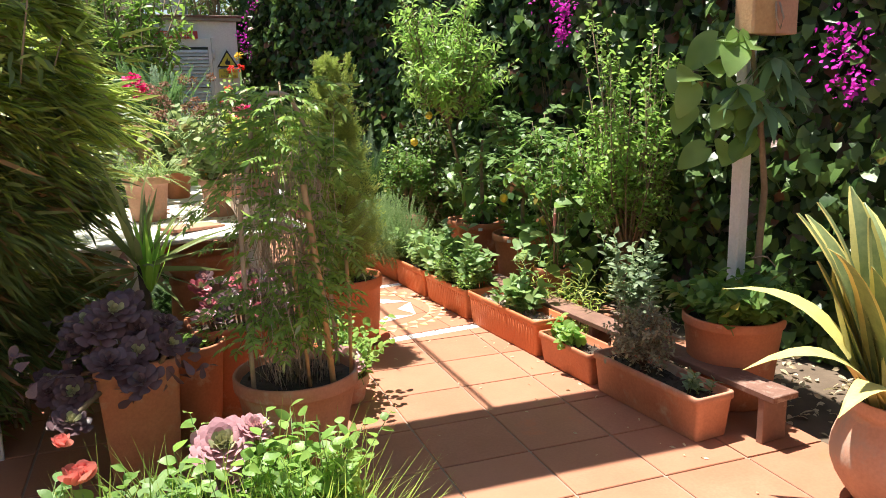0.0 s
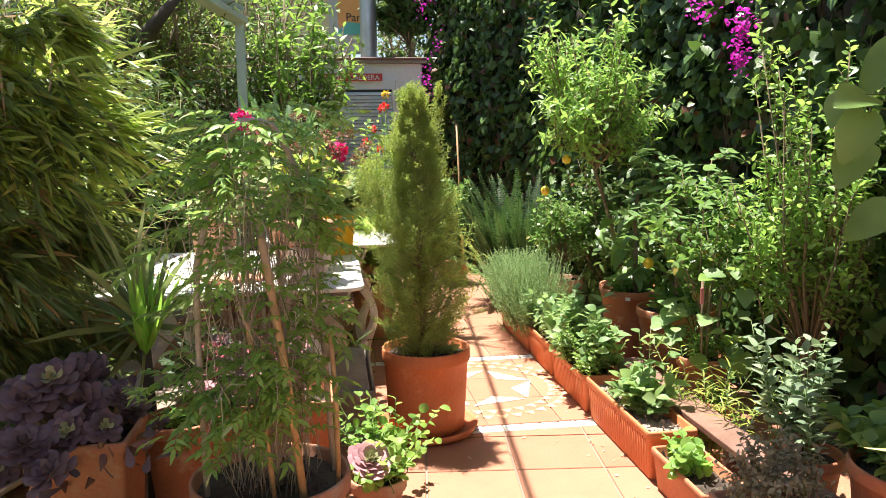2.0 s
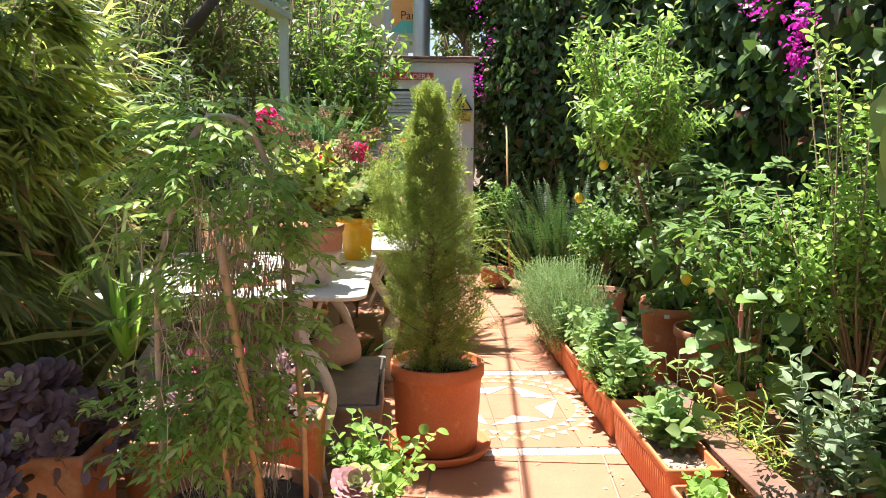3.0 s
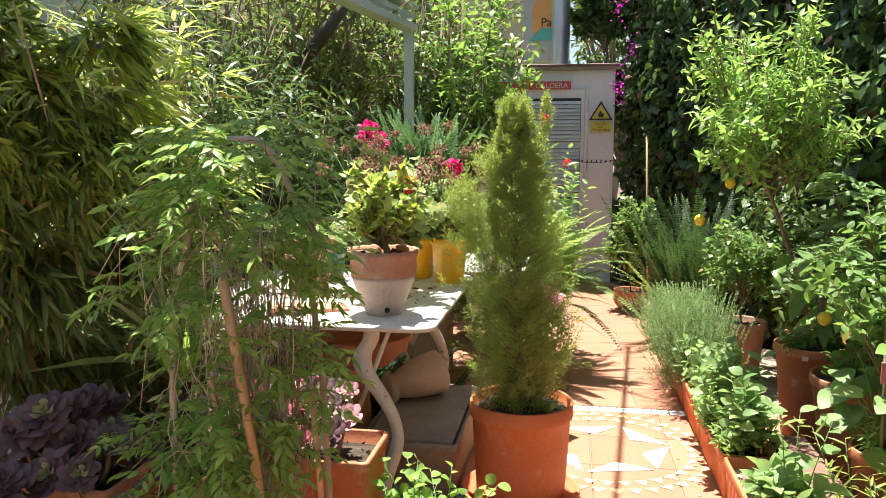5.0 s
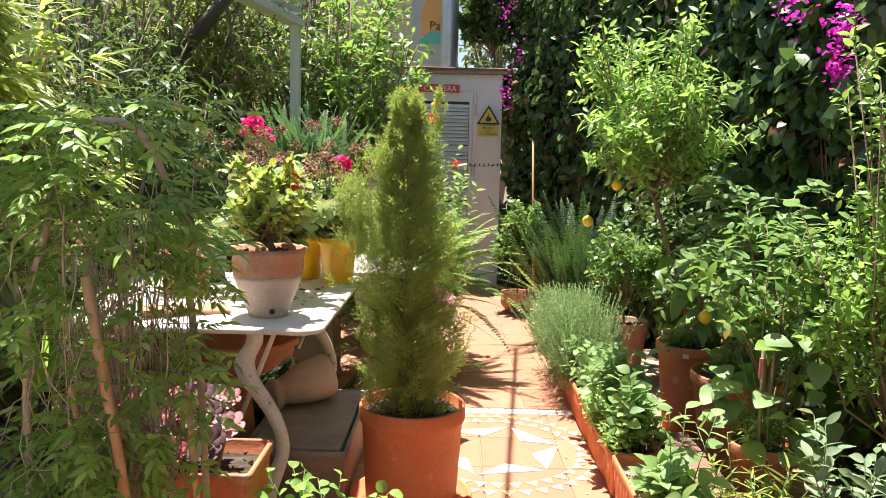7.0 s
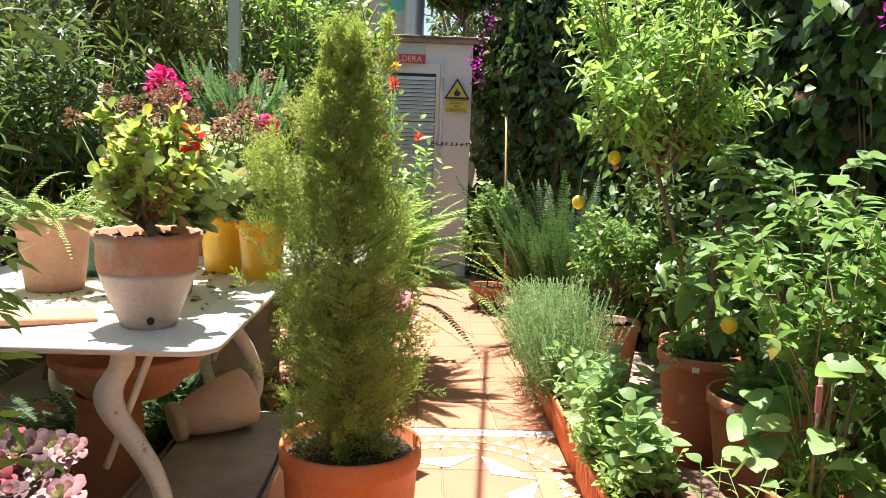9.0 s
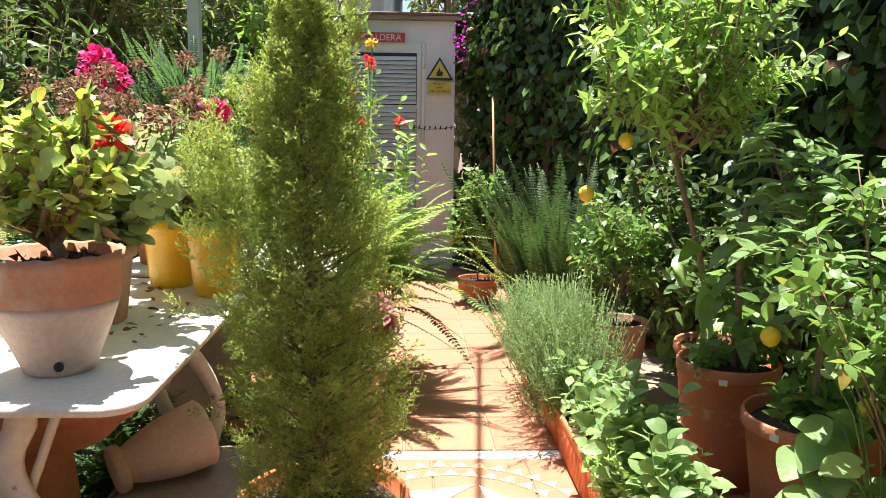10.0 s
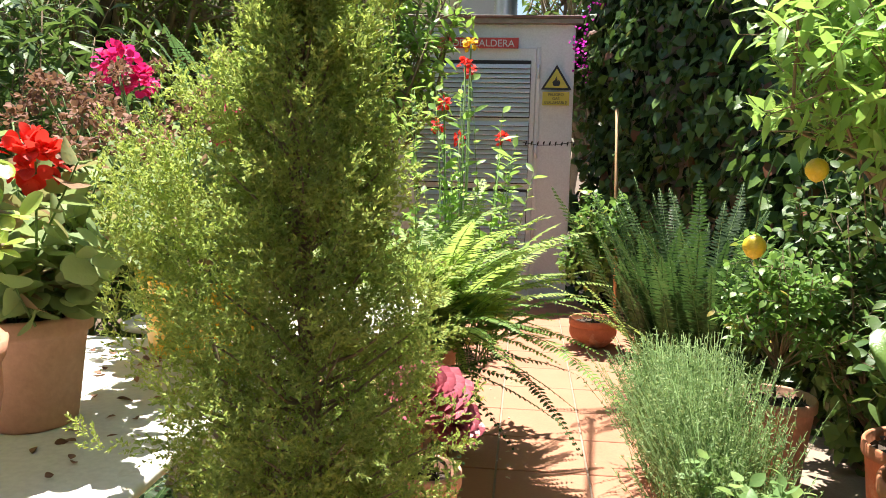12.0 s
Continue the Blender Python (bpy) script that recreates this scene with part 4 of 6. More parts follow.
def potted(name, at, r, rb, h, mat, label, group="potted plants", rim=0.04, belly=0.0, category="potted plant", saucer=False, dirt=M_SOIL, pot_label=""):
    t = thing(name, at, label, category, group)
    pot_mesh(t, r, rb, h, mat, rim=rim, belly=belly, label=pot_label)
    soil(t, r - 0.022, h - 0.035, int(at[0] * 100 + at[1] * 37), dirt)
    if saucer:
        part("saucer", lathe([(rb + 0.02, -0.018), (rb + 0.045, -0.012), (rb + 0.06, 0.018), (rb + 0.055, 0.022), (rb + 0.046, 0.018), (rb + 0.03, -0.004)]), M_TERRA_BRIGHT, t)
    return t


pa = potted("lemon_tree", (2.70, 3.95, 0.0), 0.195, 0.13, 0.42, M_TERRA, "young lemon tree with glossy leaves in a terracotta pot")
rng = np.random.default_rng(41)
paths, tips = branch_paths(rng, (0, 0, 0.38), 0.84, 0.34, 15, 3, 0.5, 0.014, (0.05, 0.0))
b = Buf()
for p_, r_ in paths:
    tube(p_, r_, 6, b)
part("trunk", b, M_STEM, pa)
for q, t_ in tips:
    for k in range(5):      # whorl of large leaves along each twig
        o = q + (t_ - q) * (0.3 + 0.175 * k)
        d = norm(t_ - q) * 0.5 + np.array((math.cos(2.4 * k + q[0] * 40), math.sin(2.4 * k + q[0] * 40), rng.uniform(-0.35, 0.35)))
        sz = rng.uniform(0.07, 0.125)
        part("leaf", broad_leaf(o, d, np.array((0, 0, 1.0)) + rng.normal(0, 0.25, 3), sz, sz * 0.52, rng, 0.3, 0.12, 0.0), L_LEMON_BIG, pa)
pb = potted("lemon_sapling", (2.66, 4.45, 0.0), 0.17, 0.12, 0.43, M_TERRA, "straight citrus sapling with large leaves in a terracotta pot")
part("trunk", tube([(0.02, 0, 0.36), (0.025, 0.005, 0.6), (0.015, 0, 0.8), (0.03, 0, 0.98)], [0.014, 0.013, 0.012, 0.009], 8), M_STEM, pb)
for k in range(26):
    zz = 0.98 - 0.012 * k if k < 14 else rng.uniform(0.45, 0.82)
    a = 2.4 * k
    sz = rng.uniform(0.10, 0.15) if k < 14 else rng.uniform(0.06, 0.1)
    o = np.array((0.025 + 0.012 * math.cos(a), 0.012 * math.sin(a), zz))
    d = np.array((math.cos(a), math.sin(a), 0.65 - 0.07 * k if k < 14 else rng.uniform(-0.5, 0.2)))
    e = o + norm(d) * 0.03
    part("leaf_stalk", tube([o, e], 0.002, 4), M_STEM_GREEN, pb)
    part("leaf", broad_leaf(e, d, np.array((0, 0, 1.0)) + rng.normal(0, 0.2, 3), sz, sz * 0.48, rng, 0.35, 0.12, 0.0), L_MINT, pb)
for k in range(16):    # large crinkled leaves that fill the gap behind the sapling
    q = np.array((rng.uniform(-0.14, 0.18), rng.uniform(0.0, 0.22), rng.uniform(0.5, 0.82)))
    d = np.array((rng.normal(-0.6, 0.6), rng.normal(-0.7, 0.5), rng.uniform(-0.6, 0.4)))
    sz = rng.uniform(0.10, 0.17)
    part("leaf", broad_leaf(q, d, np.array((-0.2, -0.3, 0.9)) + rng.normal(0, 0.25, 3), sz, sz * 0.45, rng, 0.4, 0.14, 0.0), L_LEMON if k % 4 else L_BRIGHT, pb)
    part("leaf_stalk", tube([(0.02, 0.01, q[2] - 0.12), q * (0.6, 0.6, 1) - (0, 0, 0.04), q], 0.0025, 4), M_STEM_GREEN, pb)
pe = potted("lemon_tree", (2.78, 4.85, 0.0), 0.16, 0.11, 0.38, M_TERRA, "tall lemon tree with bright narrow leaves and hanging lemons")
shrub(pe, 42, (0, 0, 0.34), 1.52, 0.47, 34, 9, 11, 0.062, 0.021, L_BRIGHT, M_STEM, "lance", 0.56, 0.013, lean=(-0.38, -0.42), low=0.66, start=0.88)
shrub(pe, 43, (0, 0, 0.34), 0.5, 0.26, 12, 5, 6, 0.07, 0.036, L_TREE_D, M_STEM, "oval", 0.4, 0.008, stemname="side_trunk")


def lemon(parent, world, mat=M_LEMON, r=0.024):
    o = Vector(world) - parent.location
    prof = [(0.001, -r * 1.12), (r * 0.2, -r * 1.05), (r * 0.62, -r * 0.8), (r * 0.95, -r * 0.3), (r, 0.1 * r), (r * 0.86, r * 0.55), (r * 0.5, r * 0.92), (r * 0.12, r * 1.05), (0.001, r * 1.08)]
    bb = lathe(prof, 18)
    part("lemon", Buf().add(np.concatenate(bb.v) + np.array(o), np.concatenate(bb.f)), mat, parent, "ripe yellow lemon")
    tube_b = tube([np.array(o) + (0, 0, r), np.array(o) + (0.01, 0.01, r + 0.09), np.array(o) + (0.04, 0.03, r + 0.17)], 0.0016, 4)
    part("twig", tube_b, M_STEM_GREEN, parent)


herb(pa, 401, (0, 0, 0.37), (0.12, 0.12), 0.2, 18, 6, 0.055, 0.034, L_MID, lean=0.6)
herb(pb, 402, (0, 0, 0.38), (0.1, 0.1), 0.2, 16, 6, 0.05, 0.03, L_MID, lean=0.6)
lemon(pe, (2.109, 4.274, 1.0))
lemon(pe, (2.24, 4.33, 1.16))
lemon(pa, (2.70, 3.72, 0.52), M_LEMON_G, 0.026)
lemon(pa, (2.52, 3.88, 0.66), M_LEMON, 0.026)
for pt, at_, c_, r_ in ((pa, (2.462, 3.801, 0.39), (2.70, 3.95), 0.1965), (pb, (2.53, 4.197, 0.40), (2.66, 4.45), 0.1715)):
    az_ = math.atan2(at_[1] - c_[1], at_[0] - c_[0])
    tag = part("price_tag", slab(0.026, 0.0012, 0.02, 0.001, 0, edge=0.0004), M_SIGNWHITE, pt, "small white paper label", smooth=False)
    tag.location = (r_ * math.cos(az_), r_ * math.sin(az_), 0.385)
    tag.rotation_euler = (0, 0, az_ + math.pi / 2)
pc = potted("leafy_bush", (2.62, 3.49, 0.0), 0.115, 0.08, 0.30, M_TERRA, "bright green leafy bush in a terracotta pot")
shrub(pc, 44, (0, 0, 0.27), 0.86, 0.29, 14, 5, 7, 0.054, 0.029, L_MID, M_STEM, "oval", 0.35, 0.008)
herb(pc, 45, (0, 0, 0.27), (0.06, 0.06), 0.18, 20, 6, 0.04, 0.012, L_BRIGHT, lean=0.5)
rng = np.random.default_rng(444)
for i in range(40):
    a, zz = rng.uniform(0, 6.28), rng.uniform(0.30, 0.72)
    q = np.array((0.02 + 0.2 * math.cos(a) * rng.uniform(0.3, 1), 0.02 + 0.22 * math.sin(a), zz))
    sz = rng.uniform(0.06, 0.115)
    part("leaf", broad_leaf(q, (rng.normal(-0.5, 0.5), rng.normal(-0.6, 0.5), rng.uniform(-0.5, 0.3)), (-0.2, -0.4, 0.9), sz, sz * 0.9, rng), L_BRIGHT if i % 3 == 0 else L_MINT, pc)
    part("leaf_stalk", tube([(0, 0, 0.27), q * (0.6, 0.6, 0.85), q], 0.002, 4), M_STEM_GREEN, pc)
pd = potted("small_herb", (2.57, 3.25, 0.0), 0.068, 0.045, 0.17, M_TERRA, "small terracotta pot with a struggling green herb")
herb(pd, 46, (0, 0, 0.14), (0.03, 0.03), 0.12, 9, 5, 0.03, 0.02, L_BRIGHT)
pf = potted("leafy_bush", (2.55, 5.42, 0.0), 0.14, 0.10, 0.33, M_TERRA_PALE, "flowering green shrub in a pale clay pot")
shrub(pf, 48, (0, 0, 0.3), 0.6, 0.28, 22, 7, 8, 0.045, 0.022, L_MID, M_STEM, "oval", 0.3, 0.008)
pg = potted("sage_plant", (2.57, 2.63, 0.0), 0.12, 0.09, 0.20, M_TERRA, "sage with felted blue-green leaves in a terracotta pot")
herb(pg, 49, (-0.02, 0, 0.16), (0.08, 0.09), 0.48, 24, 9, 0.06, 0.026, L_BLUE, lean=0.22)
for dx, dy, hh in ((-0.07, -0.12, 0.66), (0.05, -0.06, 0.62), (-0.02, -0.09, 0.70)):
    part("support_cane", tube([(dx * 0.6, dy * 0.6, 0.22), (dx, dy, hh)], 0.006, 6), M_STEM, pc)
part("pink_peg", slab(0.014, 0.009, 0.07, 0.002, 0.56, at=(-0.077, -0.13), edge=0.001), plain_mat("pink_plastic", (0.62, 0.20, 0.22)), pc, "pink plastic peg", smooth=False)
ph = potted("leafy_bush", (2.57, 2.08, 0.0), 0.205, 0.16, 0.38, M_TERRA, "large terracotta pot of dark green mint")
herb(ph, 50, (0, 0, 0.34), (0.15, 0.15), 0.22, 70, 7, 0.06, 0.046, L_MID, lean=0.55)
pi = potted("rose_bush", (2.07, 7.31, 0.0), 0.145, 0.08, 0.17, M_TERRA, "small rose bush in a shallow terracotta bowl", belly=0.03)
shrub(pi, 51, (0, 0, 0.14), 0.78, 0.24, 18, 6, 7, 0.05, 0.034, L_MID, M_STEM_GREEN, "oval", 0.25, 0.006)
fern_r = thing("sword_fern", (2.42, 6.3, -0.03), "dark green sword fern against the creeper", "fern")
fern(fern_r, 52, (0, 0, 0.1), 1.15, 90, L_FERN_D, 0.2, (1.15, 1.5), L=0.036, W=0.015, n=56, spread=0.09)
fern(fern_r, 53, (-0.05, -0.1, 0.1), 1.0, 6, L_FERN_L, 0.4, (0.95, 1.2), az=(2.6, 3.8), L=0.03, W=0.011, n=48)
tuft = thing("bamboo_seedling", (2.50, 3.12, -0.03), "low tuft of yellow-green feathery bamboo shoots", "grass")
herb(tuft, 447, (0, 0, 0), (0.05, 0.12), 0.5, 22, 10, 0.07, 0.009, L_BAMBOO_L, shape="blade", lean=0.3, droop=0.3)
hedge = thing("jasmine_bush", (3.0, 3.3, -0.03), "bushy green climber in front of the ivy", "shrub")
shrub(hedge, 54, (0, 0, 0), 1.75, 0.42, 40, 9, 11, 0.046, 0.022, L_BRIGHT, M_STEM, "oval", 0.25, 0.012)
hedge2 = thing("leafy_shrub", (2.95, 5.6, -0.03), "tall leafy shrub in front of the ivy", "shrub")
shrub(hedge2, 55, (0, 0, 0), 1.3, 0.4, 34, 8, 8, 0.06, 0.03, L_TREE_D, M_STEM, "oval", 0.25, 0.012)
stake = thing("garden_cane", (2.27, 7.9, -0.03), "slim brown bamboo cane leaning on the creeper", "cane")
part("cane", tube([(0, 0, 0), (-0.05, 0.05, 1.48)], 0.011, 8), M_CANE, stake)

# ---- white post with broad-leaved climber ----
post = thing("white_post", (2.71, 2.21, -0.03), "white wooden post with flaking paint", "post")
part("shaft", slab(0.055, 0.055, 1.60, 0.006), M_POST, post, smooth=False)
philo = thing("broad_leaved_climber", (2.68, 2.22, -0.03), "broad-leaved climber hanging round the white post", "climber")
part("stem", tube([(0.12, -0.04, 0), (0.1, -0.06, 0.5), (0.13, -0.05, 0.9), (0.05, -0.07, 1.25), (-0.05, -0.1, 1.5)], [0.016, 0.015, 0.014, 0.012, 0.01], 8), M_STEM, philo)
part("string_tie", tube([(0.15, -0.07, 0.60), (0.09, -0.09, 0.615), (0.08, -0.05, 0.60), (0.13, -0.03, 0.61), (0.15, -0.07, 0.60), (0.17, -0.10, 0.56)], 0.003, 5), M_STEM_DRY, philo)
rng = np.random.default_rng(60)
for i in range(23):
    s_, zz = rng.uniform(-0.06, 0.28), rng.uniform(1.08, 1.62)
    q = np.array((-0.9 * s_, 0.43 * s_, zz)) + np.array((-0.42, -0.9, 0)) * rng.uniform(0.05, 0.18)
    d = np.array((rng.normal(-0.5, 0.4), rng.normal(-0.5, 0.4), rng.uniform(-0.8, 0.1)))
    sz = rng.uniform(0.10, 0.165)
    part("leaf", broad_leaf(q, d, np.array((-0.3, -0.6, 0.8)) + rng.normal(0, 0.25, 3), sz, sz * 0.8, rng), L_PHILO, philo)
    part("leaf_stalk", tube([q + d * 0.01, q - norm(d) * 0.05 + (0, 0.03, -0.02), (q + np.array((0.0, -0.05, zz))) / 2], 0.003, 4), M_STEM_GREEN, philo)
for k, c in enumerate(((0.02, -0.16, 1.44), (-0.12, -0.12, 1.33), (0.1, -0.14, 1.36), (-0.02, -0.18, 1.25))):
    a = np.linspace(0, 6.28, 12)[:-1] + k
    for j_ in range(len(a)):
        part("leaf", leaves(Buf(), [c], [(math.cos(a[j_]), math.sin(a[j_]), rng.uniform(-0.9, -0.2))], rng.uniform(0.13, 0.19), 0.046, "lance", 0.4, 0.2, rng), L_DROOP, philo)
hang = thing("nest_box", (2.655, 2.125, 1.50), "weathered yellow and brown wooden nest box on the white post", "nest box")
part("front", slab(0.13, 0.10, 0.30, 0.01), M_CANE, hang, "yellow stained front", smooth=False)
part("side_board", slab(0.12, 0.09, 0.20, 0.006, 0.0, at=(0.126, 0.0)), M_TERRA_PALE, hang, "brown weathered board", smooth=False)
part("string_loop", tube([(0.04, -0.06, 0.12), (0.03, -0.075, 0.06), (0.05, -0.08, 0.02), (0.07, -0.075, 0.06), (0.06, -0.06, 0.12)], 0.004, 6), M_STEM_DRY, hang)
litter = thing("leaf_litter", (2.85, 1.9, -0.03), "dry leaves and twigs on bare soil", "litter", kind="stuff")
n = 900
o = np.stack([rng.uniform(-0.38, 0.4, n), rng.uniform(-1.6, 1.5, n), rng.uniform(0.005, 0.03, n)], 1)
part("dry_leaf_scatter", leaves(Buf(), o, rng.normal(0, 1, (n, 3)) * (1, 1, 0.2), rng.uniform(0.02, 0.06, n), 0.02, "oval", 0.3, 0.3, rng), L_STRAW, litter, kind="stuff")

# ---- sansevieria ----
sansa = solid_mat("snake_plant_leaf", (0.16, 0.22, 0.09), (0.30, 0.34, 0.14), scale=25, rough=0.4, bump=0.1)
sansb = solid_mat("snake_plant_margin", (0.62, 0.55, 0.16), (0.72, 0.64, 0.24), scale=12, rough=0.4, bump=0.1)
sp = potted("snake_plant", (2.36, 1.20, 0.0), 0.15, 0.10, 0.36, M_TERRA_PALE, "yellow-edged snake plant in a bellied clay pot", belly=0.07)
rng = np.random.default_rng(70)


def strap(base, az, lean, length, width, bend):
    n = 12
    u = np.linspace(0, 1, n)
    h = np.array((math.cos(az), math.sin(az), 0))
    s = np.array((-math.sin(az), math.cos(az), 0))
    ctr = np.array(base) + (length * (u * math.sin(lean) + bend * u ** 3))[:, None] * h + (length * (u * math.cos(lean) - bend * 0.8 * u ** 4))[:, None] * np.array((0, 0, 1.0))
    wd = width * np.sin(np.pi * np.clip(0.22 + 0.78 * u, 0, 1)) ** 0.75 * 0.5 + 0.001
    twist = 0.5 * u
    sd = s * np.cos(twist)[:, None] + h * np.sin(twist)[:, None]
    core = [ctr - sd * (wd * 0.62)[:, None], ctr + h * -0.006, ctr + sd * (wd * 0.62)[:, None]]
    edge = [ctr - sd * wd[:, None] + h * 0.004, ctr + sd * wd[:, None] + h * 0.004]

    def strip(cols):
        v = np.stack(cols, 1).reshape(-1, 3)
        k = len(cols)
        f = []
        for i in range(n - 1):
            for j in range(k - 1):
                a = i * k + j
                f += [(a, a + 1, a + k + 1), (a, a + k + 1, a + k)]
        return Buf().add(v, f)
    return strip(core), strip([edge[0], core[0]]), strip([core[2], edge[1]])


for i in range(24):
    az = 2.4 * i + rng.uniform(-0.3, 0.3)
    o = (0.07 * math.cos(az), 0.07 * math.sin(az), 0.30)
    ln = rng.uniform(0.45, 0.82)
    c, e1, e2 = strap(o, az, rng.uniform(0.05, 0.36), ln, 0.145, rng.uniform(0.0, 0.15))
    lf = part("leaf", c, sansa, sp)
    part("leaf_margin", e1, sansb, lf)
    part("leaf_margin", e2, sansb, lf)
for az, ln, bd in ((2.9, 0.47, 0.55), (3.4, 0.36, 0.6), (2.3, 0.6, 0.4), (2.6, 0.75, 0.12), (3.1, 0.7, 0.2), (3.7, 0.66, 0.1), (2.0, 0.7, 0.15)):
    c, e1, e2 = strap((0.06 * math.cos(az), 0.06 * math.sin(az), 0.30), az, 0.10 + 0.75 * bd, ln, 0.125, bd)
    lf = part("leaf", c, sansb if bd > 0.3 else sansa, sp)
    part("leaf_margin", e1, sansb, lf)
    part("leaf_margin", e2, sansb, lf)

# ---- cypress ----
cy = potted("cypress", (1.385, 3.58, 0.02), 0.192, 0.165, 0.36, M_TERRA_BRIGHT, "conical golden-green cypress in a bright terracotta pot on a saucer", rim=0.055, saucer=True)
part("trunk", tube([(0, 0, 0.3), (-0.02, 0, 0.8), (-0.06, 0.01, 1.34)], [0.018, 0.013, 0.004], 8), M_STEM, cy)
rng = np.random.default_rng(80)
lb = Buf()
groups = {"foliage": ([], []), "sunlit_new_growth": ([], [])}


def cyp_r(z):
    return float(np.interp(z, (0.28, 0.40, 0.58, 0.72, 0.85, 1.0, 1.2, 1.34, 1.43, 1.47), (0.115, 0.18, 0.205, 0.19, 0.16, 0.122, 0.085, 0.05, 0.022, 0.006)))


def plume(o, d, length, key):
    """A feathery upright plume: an axis with short side shoots of small scales all round."""
    k = norm(np.cross(d, rng.normal(0, 1, 3)))
    k2 = np.cross(d, k)
    P_, W_ = groups[key]
    n = 11
    for j in range(n):
        u = 0.12 + 0.88 * j / n
        w = norm(d * 0.85 + (math.cos(2.4 * j) * k + math.sin(2.4 * j) * k2) * 0.75)
        ln = length * 0.30 * (1.15 - u) + 0.006
        t = np.linspace(0.1, 1.0, 12)[:, None]
        P_.append(o + d * length * u + w * ln * t)
        W_.append(np.repeat([w], 12, 0) + rng.normal(0, 0.55, (12, 3)))
    t = np.linspace(0.2, 1, 6)[:, None]
    P_.append(o + d * length * t)
    W_.append(np.repeat([d], 6, 0) + rng.normal(0, 0.25, (6, 3)))


def cyp_axis(z):
    return np.array((-0.035 * (z - 0.3), 0, 0))


for i in range(250):    # boughs from the trunk, each tipped with plumes
    z = 0.30 + 1.12 * ((i + rng.uniform(0, 1)) / 250) ** 0.92
    a = 2.39996 * i + rng.uniform(-0.3, 0.3)
    h = np.array((math.cos(a), math.sin(a), 0))
    r = cyp_r(z) * rng.uniform(0.7, 1.22)
    if z < 0.78:
        r *= 1 - 0.25 * max(0.0, math.cos(a - 1.0))
    s = cyp_axis(z) + (0, 0, z - 0.25 * r - 0.02)
    e = cyp_axis(z) + h * r * 0.82 + (0, 0, z + 0.02)
    m = (s + e) / 2 + (0, 0, -0.012)
    tube([s, m, e], [0.003, 0.0022, 0.001], 4, lb)
    for k in range(6):
        u = (0.4, 0.58, 0.72, 0.84, 0.93, 1.0)[k]
        q = (1 - u) ** 2 * s + 2 * u * (1 - u) * m + u * u * e
        d = norm(h * 0.55 + (0, 0, rng.uniform(0.55, 1.2)) + rng.normal(0, 0.33, 3))
        # upper and outer plumes turn pale: young tips, with sunlight put into their colour
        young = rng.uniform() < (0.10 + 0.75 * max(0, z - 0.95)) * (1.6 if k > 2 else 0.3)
        plume(q, d, rng.uniform(0.06, 0.12) * (0.6 if z > 1.25 else 1), "sunlit_new_growth" if young else "foliage")
for i in range(110):    # second leader, fresh growth mostly in the pale sunlit tone
    c = np.array((-0.205, -0.01, 1.0)) + rng.normal(0, 1, 3) * (0.032, 0.04, 0.085)
    plume(c, norm(np.array((-0.25, 0, 0.9)) + rng.normal(0, 0.35, 3)), 0.075, "sunlit_new_growth" if i % 3 else "foliage")
tube([(-0.01, 0, 0.62), (-0.12, -0.005, 0.8), (-0.2, -0.01, 1.08)], [0.006, 0.004, 0.002], 5, lb)
for i in range(260):    # inner growth round the trunk
    z = rng.uniform(0.34, 1.15)
    a = rng.uniform(0, 6.283)
    h = np.array((math.cos(a), math.sin(a), 0))
    plume(cyp_axis(z) + h * cyp_r(z) * rng.uniform(0.15, 0.6) + (0, 0, z - 0.05), norm(h * 0.4 + (0, 0, 1.0) + rng.normal(0, 0.35, 3)), 0.1, "foliage")
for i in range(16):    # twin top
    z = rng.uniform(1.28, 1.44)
    plume(np.array((0.06 + rng.normal(0, 0.012), rng.normal(0, 0.012), z)), norm(np.array((0.05, 0, 1)) + rng.normal(0, 0.25, 3)), 0.05, "sunlit_new_growth")
part("branch_mass", lb, M_STEM, cy, kind="stuff")
for nm, m in (("foliage", L_CYP), ("sunlit_new_growth", L_CYP_TIP)):
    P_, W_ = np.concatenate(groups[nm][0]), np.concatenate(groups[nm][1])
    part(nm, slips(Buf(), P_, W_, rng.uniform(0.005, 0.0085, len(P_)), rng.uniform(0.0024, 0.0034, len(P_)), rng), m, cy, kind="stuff")

